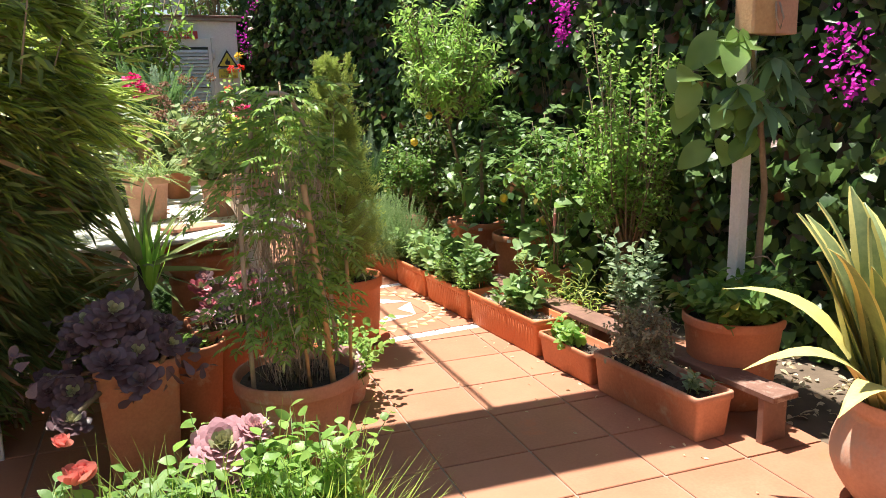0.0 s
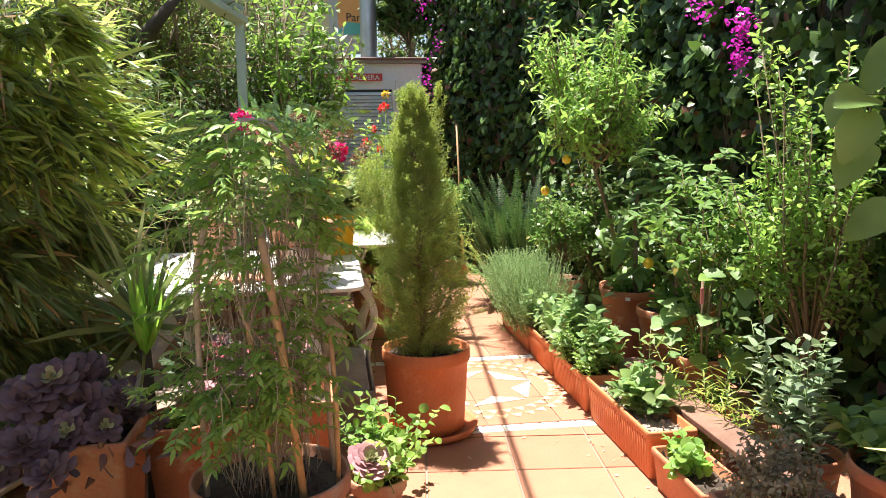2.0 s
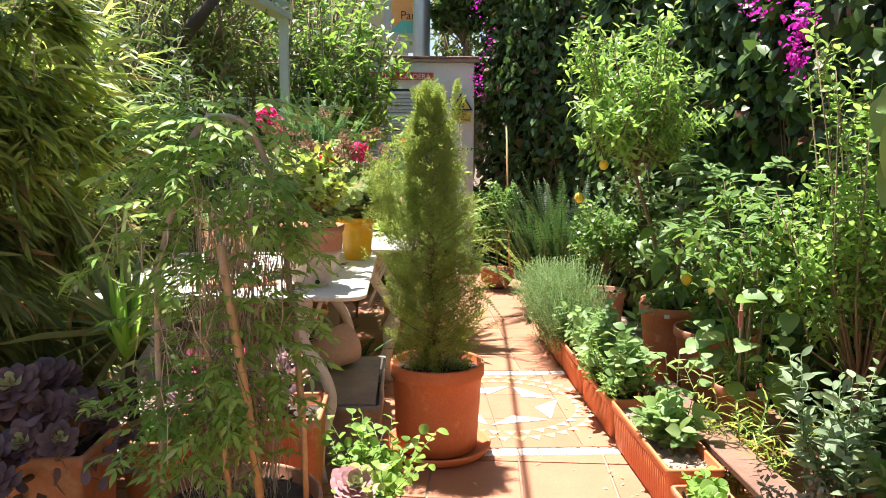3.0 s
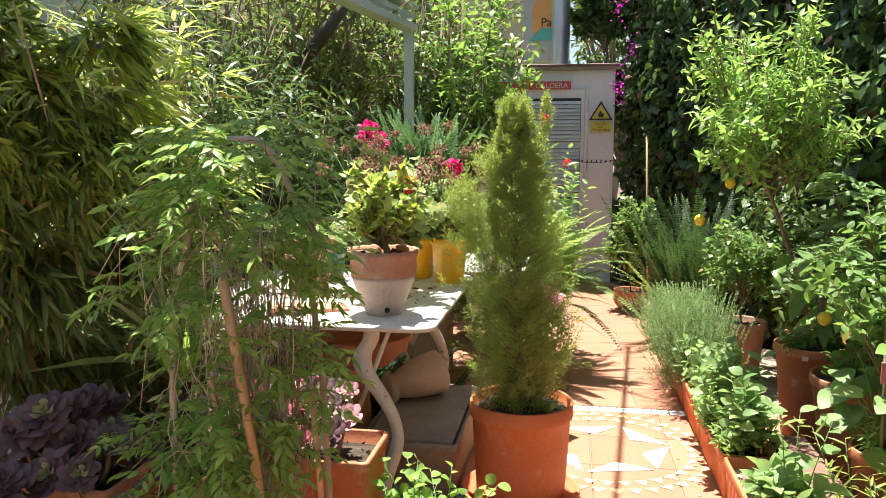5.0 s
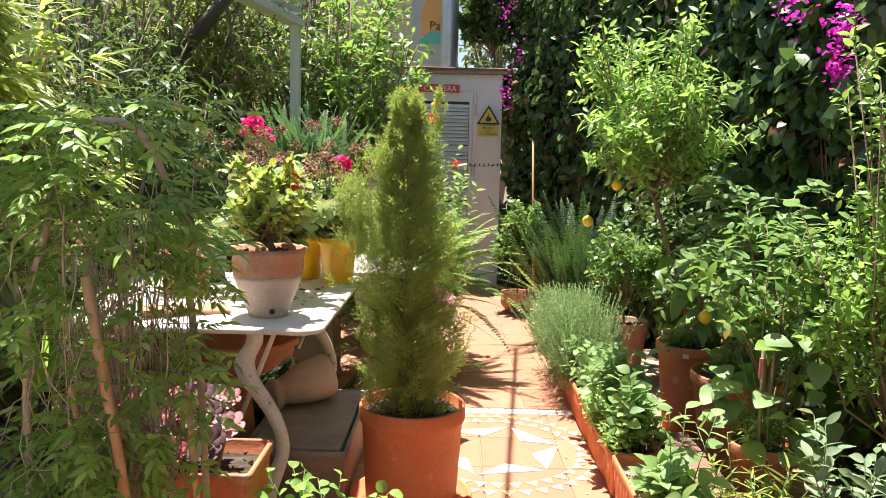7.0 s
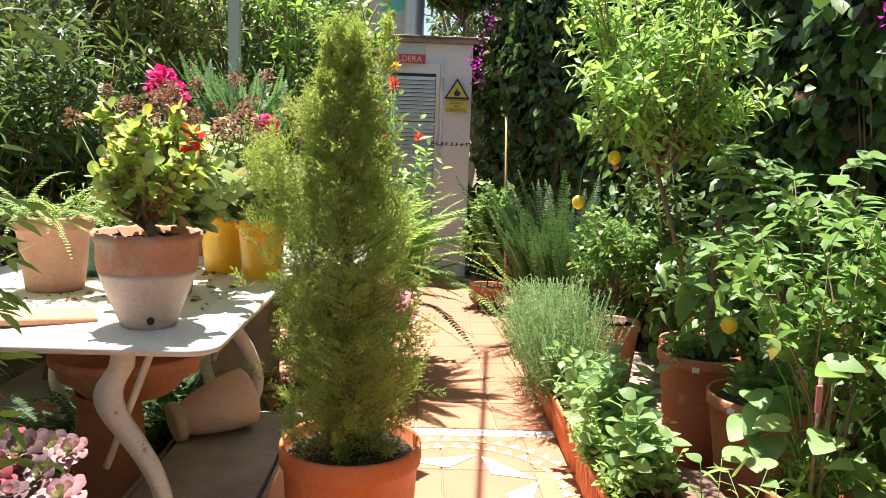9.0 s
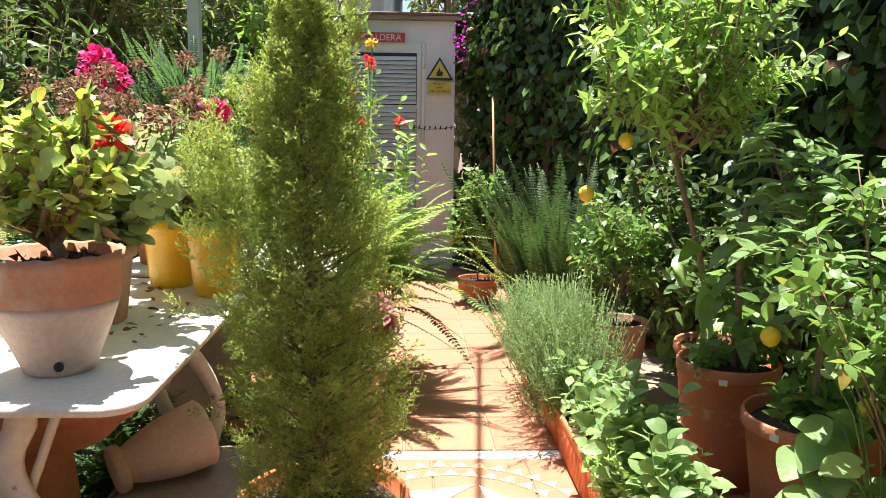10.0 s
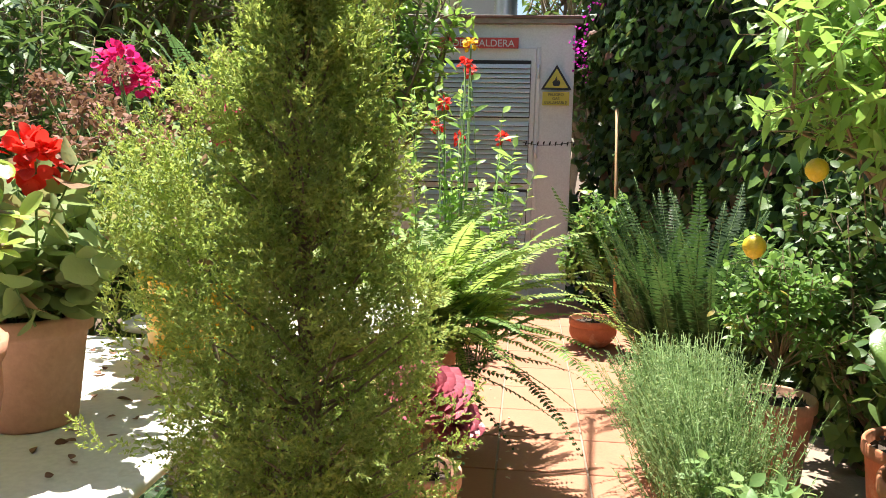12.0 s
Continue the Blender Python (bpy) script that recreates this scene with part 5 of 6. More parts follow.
# ---- tables ----
def cast_table(at, w, d, label, front=True):
    t = thing("garden_table", at, label, "table", "garden tables")
    part("tabletop", loft([rrect(w - 0.02, d - 0.02, 0.70, 0.06, 6), rrect(w, d, 0.704, 0.07, 6), rrect(w, d, 0.716, 0.07, 6), rrect(w - 0.012, d - 0.012, 0.72, 0.065, 6)]), M_MARBLE, t)
    for sx in (-1, 1):
        for sy in (-1, 1):
            zs = (0.70, 0.665, 0.61, 0.55, 0.49, 0.43, 0.36, 0.30, 0.24, 0.16, 0.08, 0.0)
            off = (0.0, 0.012, -0.035, -0.025, 0.02, 0.06, 0.09, 0.095, 0.075, 0.04, 0.03, 0.05)
            z = np.linspace(0.70, 0.0, 34)
            x = sx * (w / 2 - 0.225 + np.interp(z, zs[::-1], off[::-1]))
            x[1:-1] = (x[:-2] + x[1:-1] + x[2:]) / 3
            bb = Buf()
            wd = 0.026 + 0.006 * np.sin(z * 14)
            yy = sy * (d / 2 - 0.07)
            rings = [np.array([(xx - k, yy - 0.008, zz), (xx + k, yy - 0.008, zz), (xx + k, yy + 0.008, zz), (xx - k, yy + 0.008, zz)]) for xx, zz, k in zip(x, z, wd)]
            part("leg", loft(rings, buf=bb), M_RUST, t, "rusty white cast iron scroll leg")
    for sy in (-1, 1):
        part("brace", tube([(w / 2 - 0.16, sy * (d / 2 - 0.09), 0.70), (w / 2 - 0.28, sy * (d / 2 - 0.11), 0.40)], 0.009, 6), M_RUST, t)
    part("stretcher", slab(w - 0.2, 0.02, 0.03, 0.004, 0.67), M_RUST, t, smooth=False)
    return t


cast_table((0.62, 3.78, 0.0), 0.99, 1.16, "white marble-topped garden table with rusty scroll legs")
cast_table((0.97, 4.83, 0.005), 0.74, 0.78, "smaller white garden table behind the first")

TZ = 0.72
wp = thing("jade_plant", (0.90, 3.42, TZ), "jade plant in a lime-stained scalloped clay pot", "potted plant", "potted plants")
prof = [(0.058, 0), (0.064, 0.004), (0.078, 0.04), (0.096, 0.085), (0.110, 0.125), (0.114, 0.14)]
part("pot", lathe(prof, 44), M_LIME, wp, "lime-stained lower pot")
n = 60
a = np.linspace(0, 2 * np.pi, n, endpoint=False)
rim_z = 0.235 - 0.005 * np.abs(np.sin(a * 9))
rings = [circle(0.1142, 0.14, n), circle(0.1185, 0.165, n), circle(0.1175, 0.20, n), circle(0.124, 0.212, n)]
top = circle(0.127, 0.0, n)
top[:, 2] = rim_z
inn = circle(0.114, 0.0, n)
inn[:, 2] = rim_z - 0.003
rings += [top, inn, circle(0.108, 0.15, n)]
part("pot_rim", loft(rings, cap_first=False), M_TERRA_OLD, wp, "scalloped reddish upper rim")
hole = circle(0.009, 0.0, 14)
part("drain_hole", loft([[(0.03 + p_[0], -0.0715 - 0.004 * k, 0.026 + p_[1]) for p_ in hole] for k in (0, 1)]), M_BLACK, wp)
soil(wp, 0.105, 0.20, 3)
rng = np.random.default_rng(90)
paths, tips = branch_paths(rng, (0, 0, 0.19), 0.31, 0.15, 20, 5, 0.22, 0.016)
b = Buf()
for p_, r_ in paths:
    tube(p_, [max(k, 0.0045) for k in r_], 6, b)
part("branch_mass", b, M_STEM, wp)
pos, way = [], []
for q, t in tips:    # fat round leaves in tufts at the branch ends
    d = norm(t - q)
    n = 9
    pos.append(t - d * rng.uniform(0.0, 0.06, (n, 1)))
    way.append(d * 0.35 + rand_dir(rng, n, 0.15))
pos, way = np.concatenate(pos), np.concatenate(way)
n = len(pos)
part("foliage", leaves(Buf(), pos, way, rng.uniform(0.024, 0.042, n), rng.uniform(0.018, 0.028, n), "round", -0.1, 0.3, rng), L_CRAS, wp, kind="stuff")


def geranium(at, seed, r, rb, h, mat, label, heads, height=0.34, spread=0.2, faded=9, rim=0.03):
    t = potted("geranium", at, r, rb, h, mat, label, rim=rim)
    herb(t, seed, (0, 0, h - 0.04), (r * 0.6, r * 0.6), height, 34, 8, 0.054, 0.058, L_GER, M_STEM_GREEN, "round", spread / height * 0.8, 0.003)
    g = np.random.default_rng(seed + 1)
    b_ = Buf()
    for k, (x, y, z, rad, m) in enumerate(heads):
        flower_head(t, seed + 5 + k, (x, y, z), rad, m, 80, 0.024)
        tube([(x * 0.3, y * 0.3, h), (x * 0.8, y * 0.8, (h + z) / 2), (x, y, z)], 0.0022, 4, b_)
    for k in range(faded):
        q = (g.normal(0, spread * 0.7), g.normal(0, spread * 0.7), h + height * g.uniform(0.75, 1.15))
        flower_head(t, seed + 50 + k, q, 0.028, L_DEADFL, 60, 0.012, name="faded_head")
        tube([(0, 0, h), (q[0] * 0.7, q[1] * 0.7, (h + q[2]) / 2), q], 0.0022, 4, b_)
    part("stalk_mass", b_, M_STEM_GREEN, t, kind="stuff")
    return t


geranium((0.87, 4.25, TZ), 100, 0.088, 0.062, 0.20, M_YELLOW, "geranium in a chipped yellow glazed pot on the table", (), faded=10)
geranium((1.03, 4.13, TZ), 120, 0.088, 0.062, 0.20, M_YELLOW, "geranium in a yellow glazed pot at the table edge", ((0.01, 0.0, 0.50, 0.035, L_MAG),), height=0.3, faded=9)
geranium((0.72, 4.62, TZ + 0.005), 180, 0.09, 0.065, 0.17, M_TERRA, "magenta geranium in a clay pot on the smaller table", ((-0.19, 0.03, 0.66, 0.055, L_MAG), (-0.14, 0.05, 0.62, 0.04, L_MAG)), height=0.46, spread=0.26, faded=11)
geranium((0.82, 3.80, TZ), 140, 0.10, 0.07, 0.19, M_TERRA_PALE, "red geranium in a pale clay pot on the table", ((0.10, -0.11, 0.44, 0.036, L_REDP),), faded=9)
gp = potted("green_pot_plant", (0.50, 4.1, TZ), 0.07, 0.05, 0.16, M_GREENPOT, "asparagus fern in a dark green glazed pot")
herb(gp, 160, (0, 0, 0.13), (0.04, 0.04), 0.2, 30, 10, 0.02, 0.004, L_GRASS, lean=0.5)
ap = potted("asparagus_fern", (0.48, 3.84, TZ), 0.11, 0.08, 0.22, M_TERRA_PALE, "feathery light green asparagus fern in a clay pot")
fern(ap, 161, (0, 0, 0.19), 0.36, 44, L_FERN_L, 0.9, (0.5, 1.3), L=0.03, W=0.005, n=34)
slate = thing("broken_tile", (0.62, 3.42, TZ), "broken terracotta roof tile lying on the table", "tile")
part("piece", slab(0.28, 0.12, 0.016, 0.004, 0.004), M_TERRA_OLD, slate, smooth=False)
slate.rotation_euler = (0.03, 0.06, 0.5)
debris = thing("fallen_leaves", (0.62, 3.78, TZ), "dry brown petals and leaves fallen on the tabletop", "litter", kind="stuff")
rng = np.random.default_rng(95)
n = 150
o = np.stack([rng.uniform(-0.42, 0.40, n), rng.uniform(-0.2, 0.5, n), rng.uniform(0.001, 0.006, n)], 1)
part("petal_scatter", leaves(Buf(), o, rng.normal(0, 1, (n, 3)) * (1, 1, 0.12), rng.uniform(0.012, 0.035, n), 0.012, "oval", 0.2, 0.3, rng), L_DEADFL, debris, kind="stuff")
fb = potted("boston_fern", (0.70, 5.25, 0.86), 0.15, 0.11, 0.24, M_TERRA_OLD, "upright green boston fern in a raised clay pot", rim=0.03)
fern(fb, 162, (0, 0, 0.2), 0.62, 80, L_FERN_M, 0.25, (1.1, 1.5), L=0.036, W=0.011, spread=0.09, n=52)
ped = thing("pedestal", (0.70, 5.25, -0.03), "grey stone plinth under the fern pot", "plinth")
part("block", slab(0.32, 0.32, 0.89, 0.01), M_STONE, ped, smooth=False)

# ---- under the table ----
blk = thing("stone_planter", (0.97, 3.86, 0.0), "grey stone block trough under the table", "planter")
trough(blk, 0.38, 0.76, 0.22, M_STONE, taper=0.01)
part("lid_slab", slab(0.33, 0.70, 0.03, 0.01, 0.192), M_STONE, blk, smooth=False)
amph = thing("clay_jar", (1.0, 4.07, 0.335), "empty pale clay jar lying on its side on the stone", "pot")
pot_mesh(amph, 0.06, 0.095, 0.26, M_LIME, belly=0.012, rim=0.03)
part("mouth_rim", lathe([(0.058, 0.228), (0.064, 0.232), (0.067, 0.246), (0.064, 0.258), (0.058, 0.262)]), M_LIME, amph, "worn thickened rim")
amph.rotation_euler = Vector((-0.78, -0.55, -0.2)).to_track_quat("Z", "Y").to_euler()
bowl = thing("clay_bowl", (0.70, 3.82, 0.42), "broad terracotta bowl standing on an upturned pot", "pot")
pot_mesh(bowl, 0.22, 0.13, 0.13, M_TERRA_OLD, rim=0.025)
bowl2 = thing("clay_pot", (0.64, 3.82, 0.0), "upturned old clay pot under the table", "pot")
pot_mesh(bowl2, 0.10, 0.12, 0.42, M_TERRA_OLD, rim=0.03)

# ---- left foreground pots ----
jar = thing("square_planter", (0.28, 2.60, 0.0), "square weathered clay planter with purple rosettes", "planter", "potted plants")
trough(jar, 0.28, 0.28, 0.44, M_TERRA_OLD, taper=0.03)
trough_soil(jar, 0.24, 0.24, 0.40, 7)
rng = np.random.default_rng(205)
for k in range(24):
    a = 2.4 * k
    q = 0.04 + 0.0105 * k
    x, y = q * math.cos(a) - 0.06, q * math.sin(a) - 0.03
    z = 0.565 - 0.005 * k + rng.uniform(-0.03, 0.06) - (0.14 if x < -0.2 else 0)
    r = rng.uniform(0.045, 0.09)
    rosette(jar, 200 + k, np.array((x, y, z)), r, L_AEON, L_AEON_C if k % 2 == 0 else L_AEON, tilt=(rng.uniform(0.25, 0.85), rng.uniform(-0.4, 0.6)), n=int(rng.integers(22, 34)))
    part("stem", tube([(x * 0.3, y * 0.3, 0.38), (x * 0.75, y * 0.75, (0.38 + z) / 2), (x, y, z + 0.01)], 0.009, 6), M_STEM, jar)
n = 130
o = np.array((-0.09, -0.04, 0.43)) + rng.normal(0, 1, (n, 3)) * (0.13, 0.09, 0.06)
part("loose_leaf_mass", leaves(Buf(), o, rand_dir(rng, n, 0.1) + (0, -0.3, 0), rng.uniform(0.04, 0.075, n), rng.uniform(0.026, 0.04, n), "spoon", 0.1, 0.2, rng), L_AEON, jar, kind="stuff")
bp = potted("round_clay_pot", (0.50, 2.84, 0.0), 0.13, 0.09, 0.38, M_TERRA, "tall clay pot with small seedlings")
herb(bp, 220, (0, 0, 0.34), (0.08, 0.08), 0.08, 16, 5, 0.03, 0.022, L_BRIGHT)
sq = thing("square_planter", (0.75, 2.98, 0.0), "square clay planter of pink-edged rosettes before the table", "planter", "potted plants")
trough(sq, 0.48, 0.28, 0.40, M_TERRA, taper=0.03)
trough_soil(sq, 0.44, 0.24, 0.36, 9)
rng = np.random.default_rng(229)
for k in range(20):
    x, y = -0.19 + 0.36 * ((k * 0.618) % 1.0), -0.12 + 0.2 * (k / 19)
    z, r = 0.43 + 0.13 * (k / 19) + rng.uniform(-0.02, 0.04), rng.uniform(0.034, 0.06)
    rosette(sq, 230 + k, np.array((x, y, z)), r, L_AEON_R if k % 4 == 1 else L_AEON if k % 4 else L_AEON_P, L_AEON_C if k % 3 else L_AEON_P, tilt=(rng.uniform(0.3, 0.9), rng.uniform(-0.3, 0.5)), n=26)
    part("stem", tube([(x * 0.7, y * 0.7, 0.33), (x, y, z + 0.01)], 0.007, 6), M_STEM, sq)
pk = potted("pelargonium_pot", (1.13, 2.86, 0.0), 0.10, 0.075, 0.12, M_TERRA_OLD, "small weathered pot with scented geranium and a pink rosette")
herb(pk, 240, (0.02, 0, 0.09), (0.09, 0.09), 0.32, 34, 6, 0.035, 0.036, L_BRIGHT, shape="round", lean=0.55)
rosette(pk, 241, np.array((-0.03, -0.12, 0.22)), 0.085, L_AEON_P, L_AEON_C, tilt=(0.5, 0.2))
part("stem", tube([(0, 0, 0.13), (-0.03, -0.12, 0.22)], 0.007, 6), M_STEM, pk)

# jasmine on hoop and canes
jp = potted("jasmine_pot", (0.81, 2.46, 0.0), 0.225, 0.16, 0.33, M_TERRA_OLD, "jasmine climbing a hoop and canes in a round clay pot", rim=0.05)
b = Buf()
for az, rad in ((0.35, 0.175),):
    u = np.linspace(0, np.pi, 15)
    pts = [(math.cos(az) * rad * math.cos(k), math.sin(az) * rad * math.cos(k), 0.3 + 1.02 * math.sin(k) ** 0.55) for k in u]
    tube(np.array(pts) + np.random.default_rng(3).normal(0, 0.006, (15, 3)), 0.0085, 8, b)
part("hoop", b, M_STRAW, jp, "grey bent wooden hoop")
for x0, y0, x1, y1, h, r in ((0.10, -0.14, 0.02, -0.18, 1.02, 0.011), (0.02, -0.12, -0.03, -0.15, 0.80, 0.007), (0.19, -0.06, 0.18, -0.10, 0.78, 0.007)):
    part("cane", tube([(x0, y0, 0.28), ((x0 + x1) / 2 + 0.006, (y0 + y1) / 2, (0.28 + h) / 2), (x1, y1, h)], r, 8), M_CANE, jp, "split bamboo cane")
rng = np.random.default_rng(250)
b = Buf()
for i in range(170):
    a, r = rng.uniform(0, 6.28), rng.uniform(0.01, 0.13)
    pts = [np.array((r * math.cos(a), r * math.sin(a), 0.29))]
    for k in range(6):
        pts.append(pts[-1] + np.array((rng.normal(0, 0.028), rng.normal(0, 0.028), rng.uniform(0.05, 0.2))))
    tube(pts, rng.uniform(0.0009, 0.0016), 3, b)
for i in range(16):     # loose curling runners
    a = rng.uniform(2.4, 5.2)
    pts = [np.array((0.08 * math.cos(a), 0.08 * math.sin(a), rng.uniform(0.5, 1.15)))]
    for k in range(6):
        pts.append(pts[-1] + np.array((math.cos(a) * 0.045 + rng.normal(0, 0.02), math.sin(a) * 0.03 + rng.normal(0, 0.02), 0.05 - 0.025 * k + rng.normal(0, 0.02))))
    tube(pts, 0.0012, 3, b)
part("dry_stem_tangle", b, M_STRAW, jp, kind="stuff")
lb = Buf()
sb = Buf()


def pinnate(o, d, ln, L=0.034, W=0.0125, pairs=4, sag=0.25):
    """A feathered leaf: paired leaflets along a sagging stalk, and one at its tip."""
    u = np.repeat(np.linspace(0.3, 0.95, pairs), 2)
    side = norm(np.cross(d, (0, 0, 1.0)))
    sgn = np.tile((1, -1), pairs)[:, None]
    q = o + d * ln * u[:, None] - np.array((0, 0, sag * ln)) * (u ** 2)[:, None]
    leaves(lb, q, side * sgn + d * 0.75 + rng.normal(0, 0.12, (2 * pairs, 3)) + (0, 0, -0.2), L * rng.uniform(0.75, 1.1, 2 * pairs), W, "lance", 0.3, 0.15, rng)
    e = o + d * ln - (0, 0, sag * ln)
    leaves(lb, [e], [d - np.array((0, 0, 0.4))], L * 1.3, W * 1.1, "lance", 0.3, 0.15, rng)
    tube([o, o + d * ln * 0.5 - (0, 0, sag * ln * 0.25), e], 0.0009, 3, sb)


def shoot(o, a, reach, rise, n):
    """A leafy shoot that leaves the frame and bows over."""
    h = np.array((math.cos(a), math.sin(a), 0))
    for k in range(n):
        u = (k + 0.5) / n
        p = o + h * reach * u + np.array((0, 0, rise * u - (rise + 0.08) * u * u))
        tw = np.array((-h[1], h[0], 0)) * (1 if k % 2 else -1)
        pinnate(p, norm(h * 0.6 + tw * 0.8 + rng.normal(0, 0.25, 3) + (0, 0, 0.1)), rng.uniform(0.06, 0.10))
    tube([o, o + h * reach * 0.5 + (0, 0, rise * 0.5 - (rise + 0.08) * 0.25), o + h * reach - (0, 0, 0.08)], 0.0014, 4, sb)


for i in range(46):
    z = rng.choice((rng.uniform(0.5, 0.75), rng.uniform(0.6, 1.05), rng.uniform(0.95, 1.32)), p=(0.38, 0.32, 0.30))
    a = rng.uniform(0, 6.28) if z > 0.7 else rng.uniform(2.6, 5.7)
    r = rng.uniform(0.04, 0.13)
    shoot(np.array((r * math.cos(a), r * math.sin(a), z)), a + rng.normal(0, 0.4), rng.uniform(0.08, 0.2), rng.uniform(0.0, 0.14), rng.integers(4, 7))
for i in range(36):     # crown that hides the top of the hoop
    a = rng.uniform(0, 6.28)
    r = rng.uniform(0.0, 0.16)
    shoot(np.array((r * math.cos(a) + 0.01, r * math.sin(a), rng.uniform(1.05, 1.36))), a, rng.uniform(0.06, 0.13), rng.uniform(0.0, 0.1), 5)
for i in range(9):     # leafy side towards the table
    a = rng.uniform(-0.9, 0.9)
    shoot(np.array((0.09 * math.cos(a), 0.09 * math.sin(a), rng.uniform(0.72, 1.2))), a, rng.uniform(0.06, 0.12), 0.06, 5)
for z, a, rch in ((1.0, 3.3, 0.30), (1.04, 3.7, 0.27), (0.97, 4.3, 0.22), (0.66, 3.4, 0.28), (0.6, 3.9, 0.26), (0.58, 4.5, 0.2), (0.66, 5.2, 0.16), (0.80, 5.9, 0.16)):
    shoot(np.array((0.06 * math.cos(a), 0.06 * math.sin(a), z)), a, rch, 0.1, 9)
part("foliage", lb, L_JAS, jp, kind="stuff")
part("leaf_stalk_mass", sb, M_STEM_GREEN, jp, kind="stuff")

yuc = thing("yucca", (0.36, 2.98, -0.03), "spiky grey-green yucca with a few bright blades", "shrub")
rng = np.random.default_rng(260)
n = 40
d = rand_dir(rng, n, 0.9)
part("blade_tuft", leaves(Buf(), np.repeat([(0, 0, 0.68)], n, 0) + d * 0.03, d, rng.uniform(0.28, 0.5, n), 0.028, "blade", 0.2, 0.2, rng), L_YUC, yuc, kind="stuff")
d = rand_dir(rng, 16, 1.4, 0.42)
part("bright_blade_tuft", leaves(Buf(), np.repeat([(0.02, -0.06, 0.60)], 16, 0), d, rng.uniform(0.2, 0.36, 16), 0.034, "blade", 0.1, 0.2, rng), L_YUC_L, yuc, kind="stuff")
part("trunk", tube([(0, 0, 0), (0.01, 0, 0.35), (0, 0, 0.7)], [0.024, 0.02, 0.018], 8), M_BARK, yuc)

# bed in the near left corner
bed = thing("flower_bed", (0.42, 1.72, -0.03), "tangle of low green plants in the bed", "shrub")
herb(bed, 270, (0.14, 0.04, 0.0), (0.20, 0.14), 0.50, 90, 7, 0.05, 0.036, L_BRIGHT, lean=0.25)
herb(bed, 271, (-0.15, -0.03, 0.0), (0.38, 0.2), 0.40, 150, 8, 0.06, 0.036, L_MINT, lean=0.3)
rng = np.random.default_rng(272)
n = 900
o = np.stack([rng.uniform(-0.35, 0.36, n), rng.uniform(-0.22, 0.12, n), np.zeros(n)], 1)
part("grass", leaves(Buf(), o, rng.normal(0, 0.3, (n, 3)) + (0, 0, 1), rng.uniform(0.25, 0.5, n), 0.008, "blade", 0.3, 0.2, rng), L_GRASS, bed, kind="stuff")
an = thing("pink_rosette_plant", (0.44, 1.87, -0.03), "pink and cream tree houseleek rosettes in the bed", "succulent")
part("stem", tube([(0, 0, 0), (0.01, 0, 0.2), (0, -0.02, 0.41)], 0.012, 8), M_STEM, an)
rosette(an, 281, np.array((0.0, -0.03, 0.40)), 0.095, L_AEON_P, L_AEON_C, tilt=(0.55, -0.1), n=60)
rosette(an, 282, np.array((0.09, -0.02, 0.43)), 0.06, L_AEON_P, L_AEON_P, tilt=(0.3, 0.3))
rosette(an, 283, np.array((-0.0, -0.09, 0.33)), 0.08, L_AEON, L_AEON_P, tilt=(0.7, 0))
rose = thing("rose", (0.085, 1.72, 0.03), "coral pink rose in full bloom on a leafy stem", "flower")
part("stem", tube([(0, 0, -0.06), (0.01, 0.01, 0.2), (0, 0, 0.38)], 0.004, 6), M_STEM_GREEN, rose)
for k, (c, s) in enumerate((((0, 0, 0.38), 0.05), ((-0.03, 0.05, 0.46), 0.03))):
    n = 34
    i = np.arange(n)
    a = i * 2.4
    el = 1.4 - 1.1 * i / n
    d = np.stack([np.cos(a) * np.cos(el), np.sin(a) * np.cos(el), np.sin(el)], 1)
    part("bloom", leaves(Buf(), np.array(c) + d * s * 0.15, d, s * (0.5 + 0.5 * i / n), s * 0.8, "round", -0.5, 0.3, np.random.default_rng(k)), L_PINKP, rose)
herb(rose, 290, (0, 0, 0.05), (0.05, 0.05), 0.3, 8, 6, 0.055, 0.04, L_MID)

# ---- beside the path, beyond the cypress ----
ar = potted("red_rosette_pot", (1.42, 4.40, 0.0), 0.085, 0.065, 0.42, M_TERRA_PALE, "dark red houseleek rosette in a clay pot by the path")
part("stem", tube([(0, 0, 0.38), (0, -0.01, 0.60)], 0.011, 8), M_STEM, ar)
rosette(ar, 300, np.array((0, -0.01, 0.60)), 0.11, L_AEON_R, L_AEON_R, tilt=(0.5, 0.1), n=64)
rosette(ar, 301, np.array((0.07, -0.03, 0.54)), 0.07, L_AEON_R, L_AEON_R, tilt=(0.7, 0.4))
herb(ar, 302, (0, 0, 0.38), (0.05, 0.05), 0.2, 6, 6, 0.03, 0.018, L_MID)
fl = potted("fern_pot", (1.25, 5.42, -0.03), 0.16, 0.12, 0.52, M_TERRA_OLD, "large arching light green fern in a tall clay pot", category="fern")
fern(fl, 310, (0, 0, 0.50), 0.92, 105, L_FERN_L, 0.66, (0.85, 1.4), L=0.045, W=0.012, spread=0.09, n=64)
fern(fl, 311, (0, 0, 0.48), 0.66, 90, L_FERN, 0.85, (0.65, 1.3), L=0.05, W=0.012, spread=0.1, n=54)
# low hanging fronds take the darkened green
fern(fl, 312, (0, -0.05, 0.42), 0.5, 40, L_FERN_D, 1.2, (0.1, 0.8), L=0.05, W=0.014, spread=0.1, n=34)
fs = thing("flower_spikes", (1.36, 5.85, -0.03), "tall stems with red tubular flowers among the fern", "flower")
rng = np.random.default_rng(320)
b = Buf()
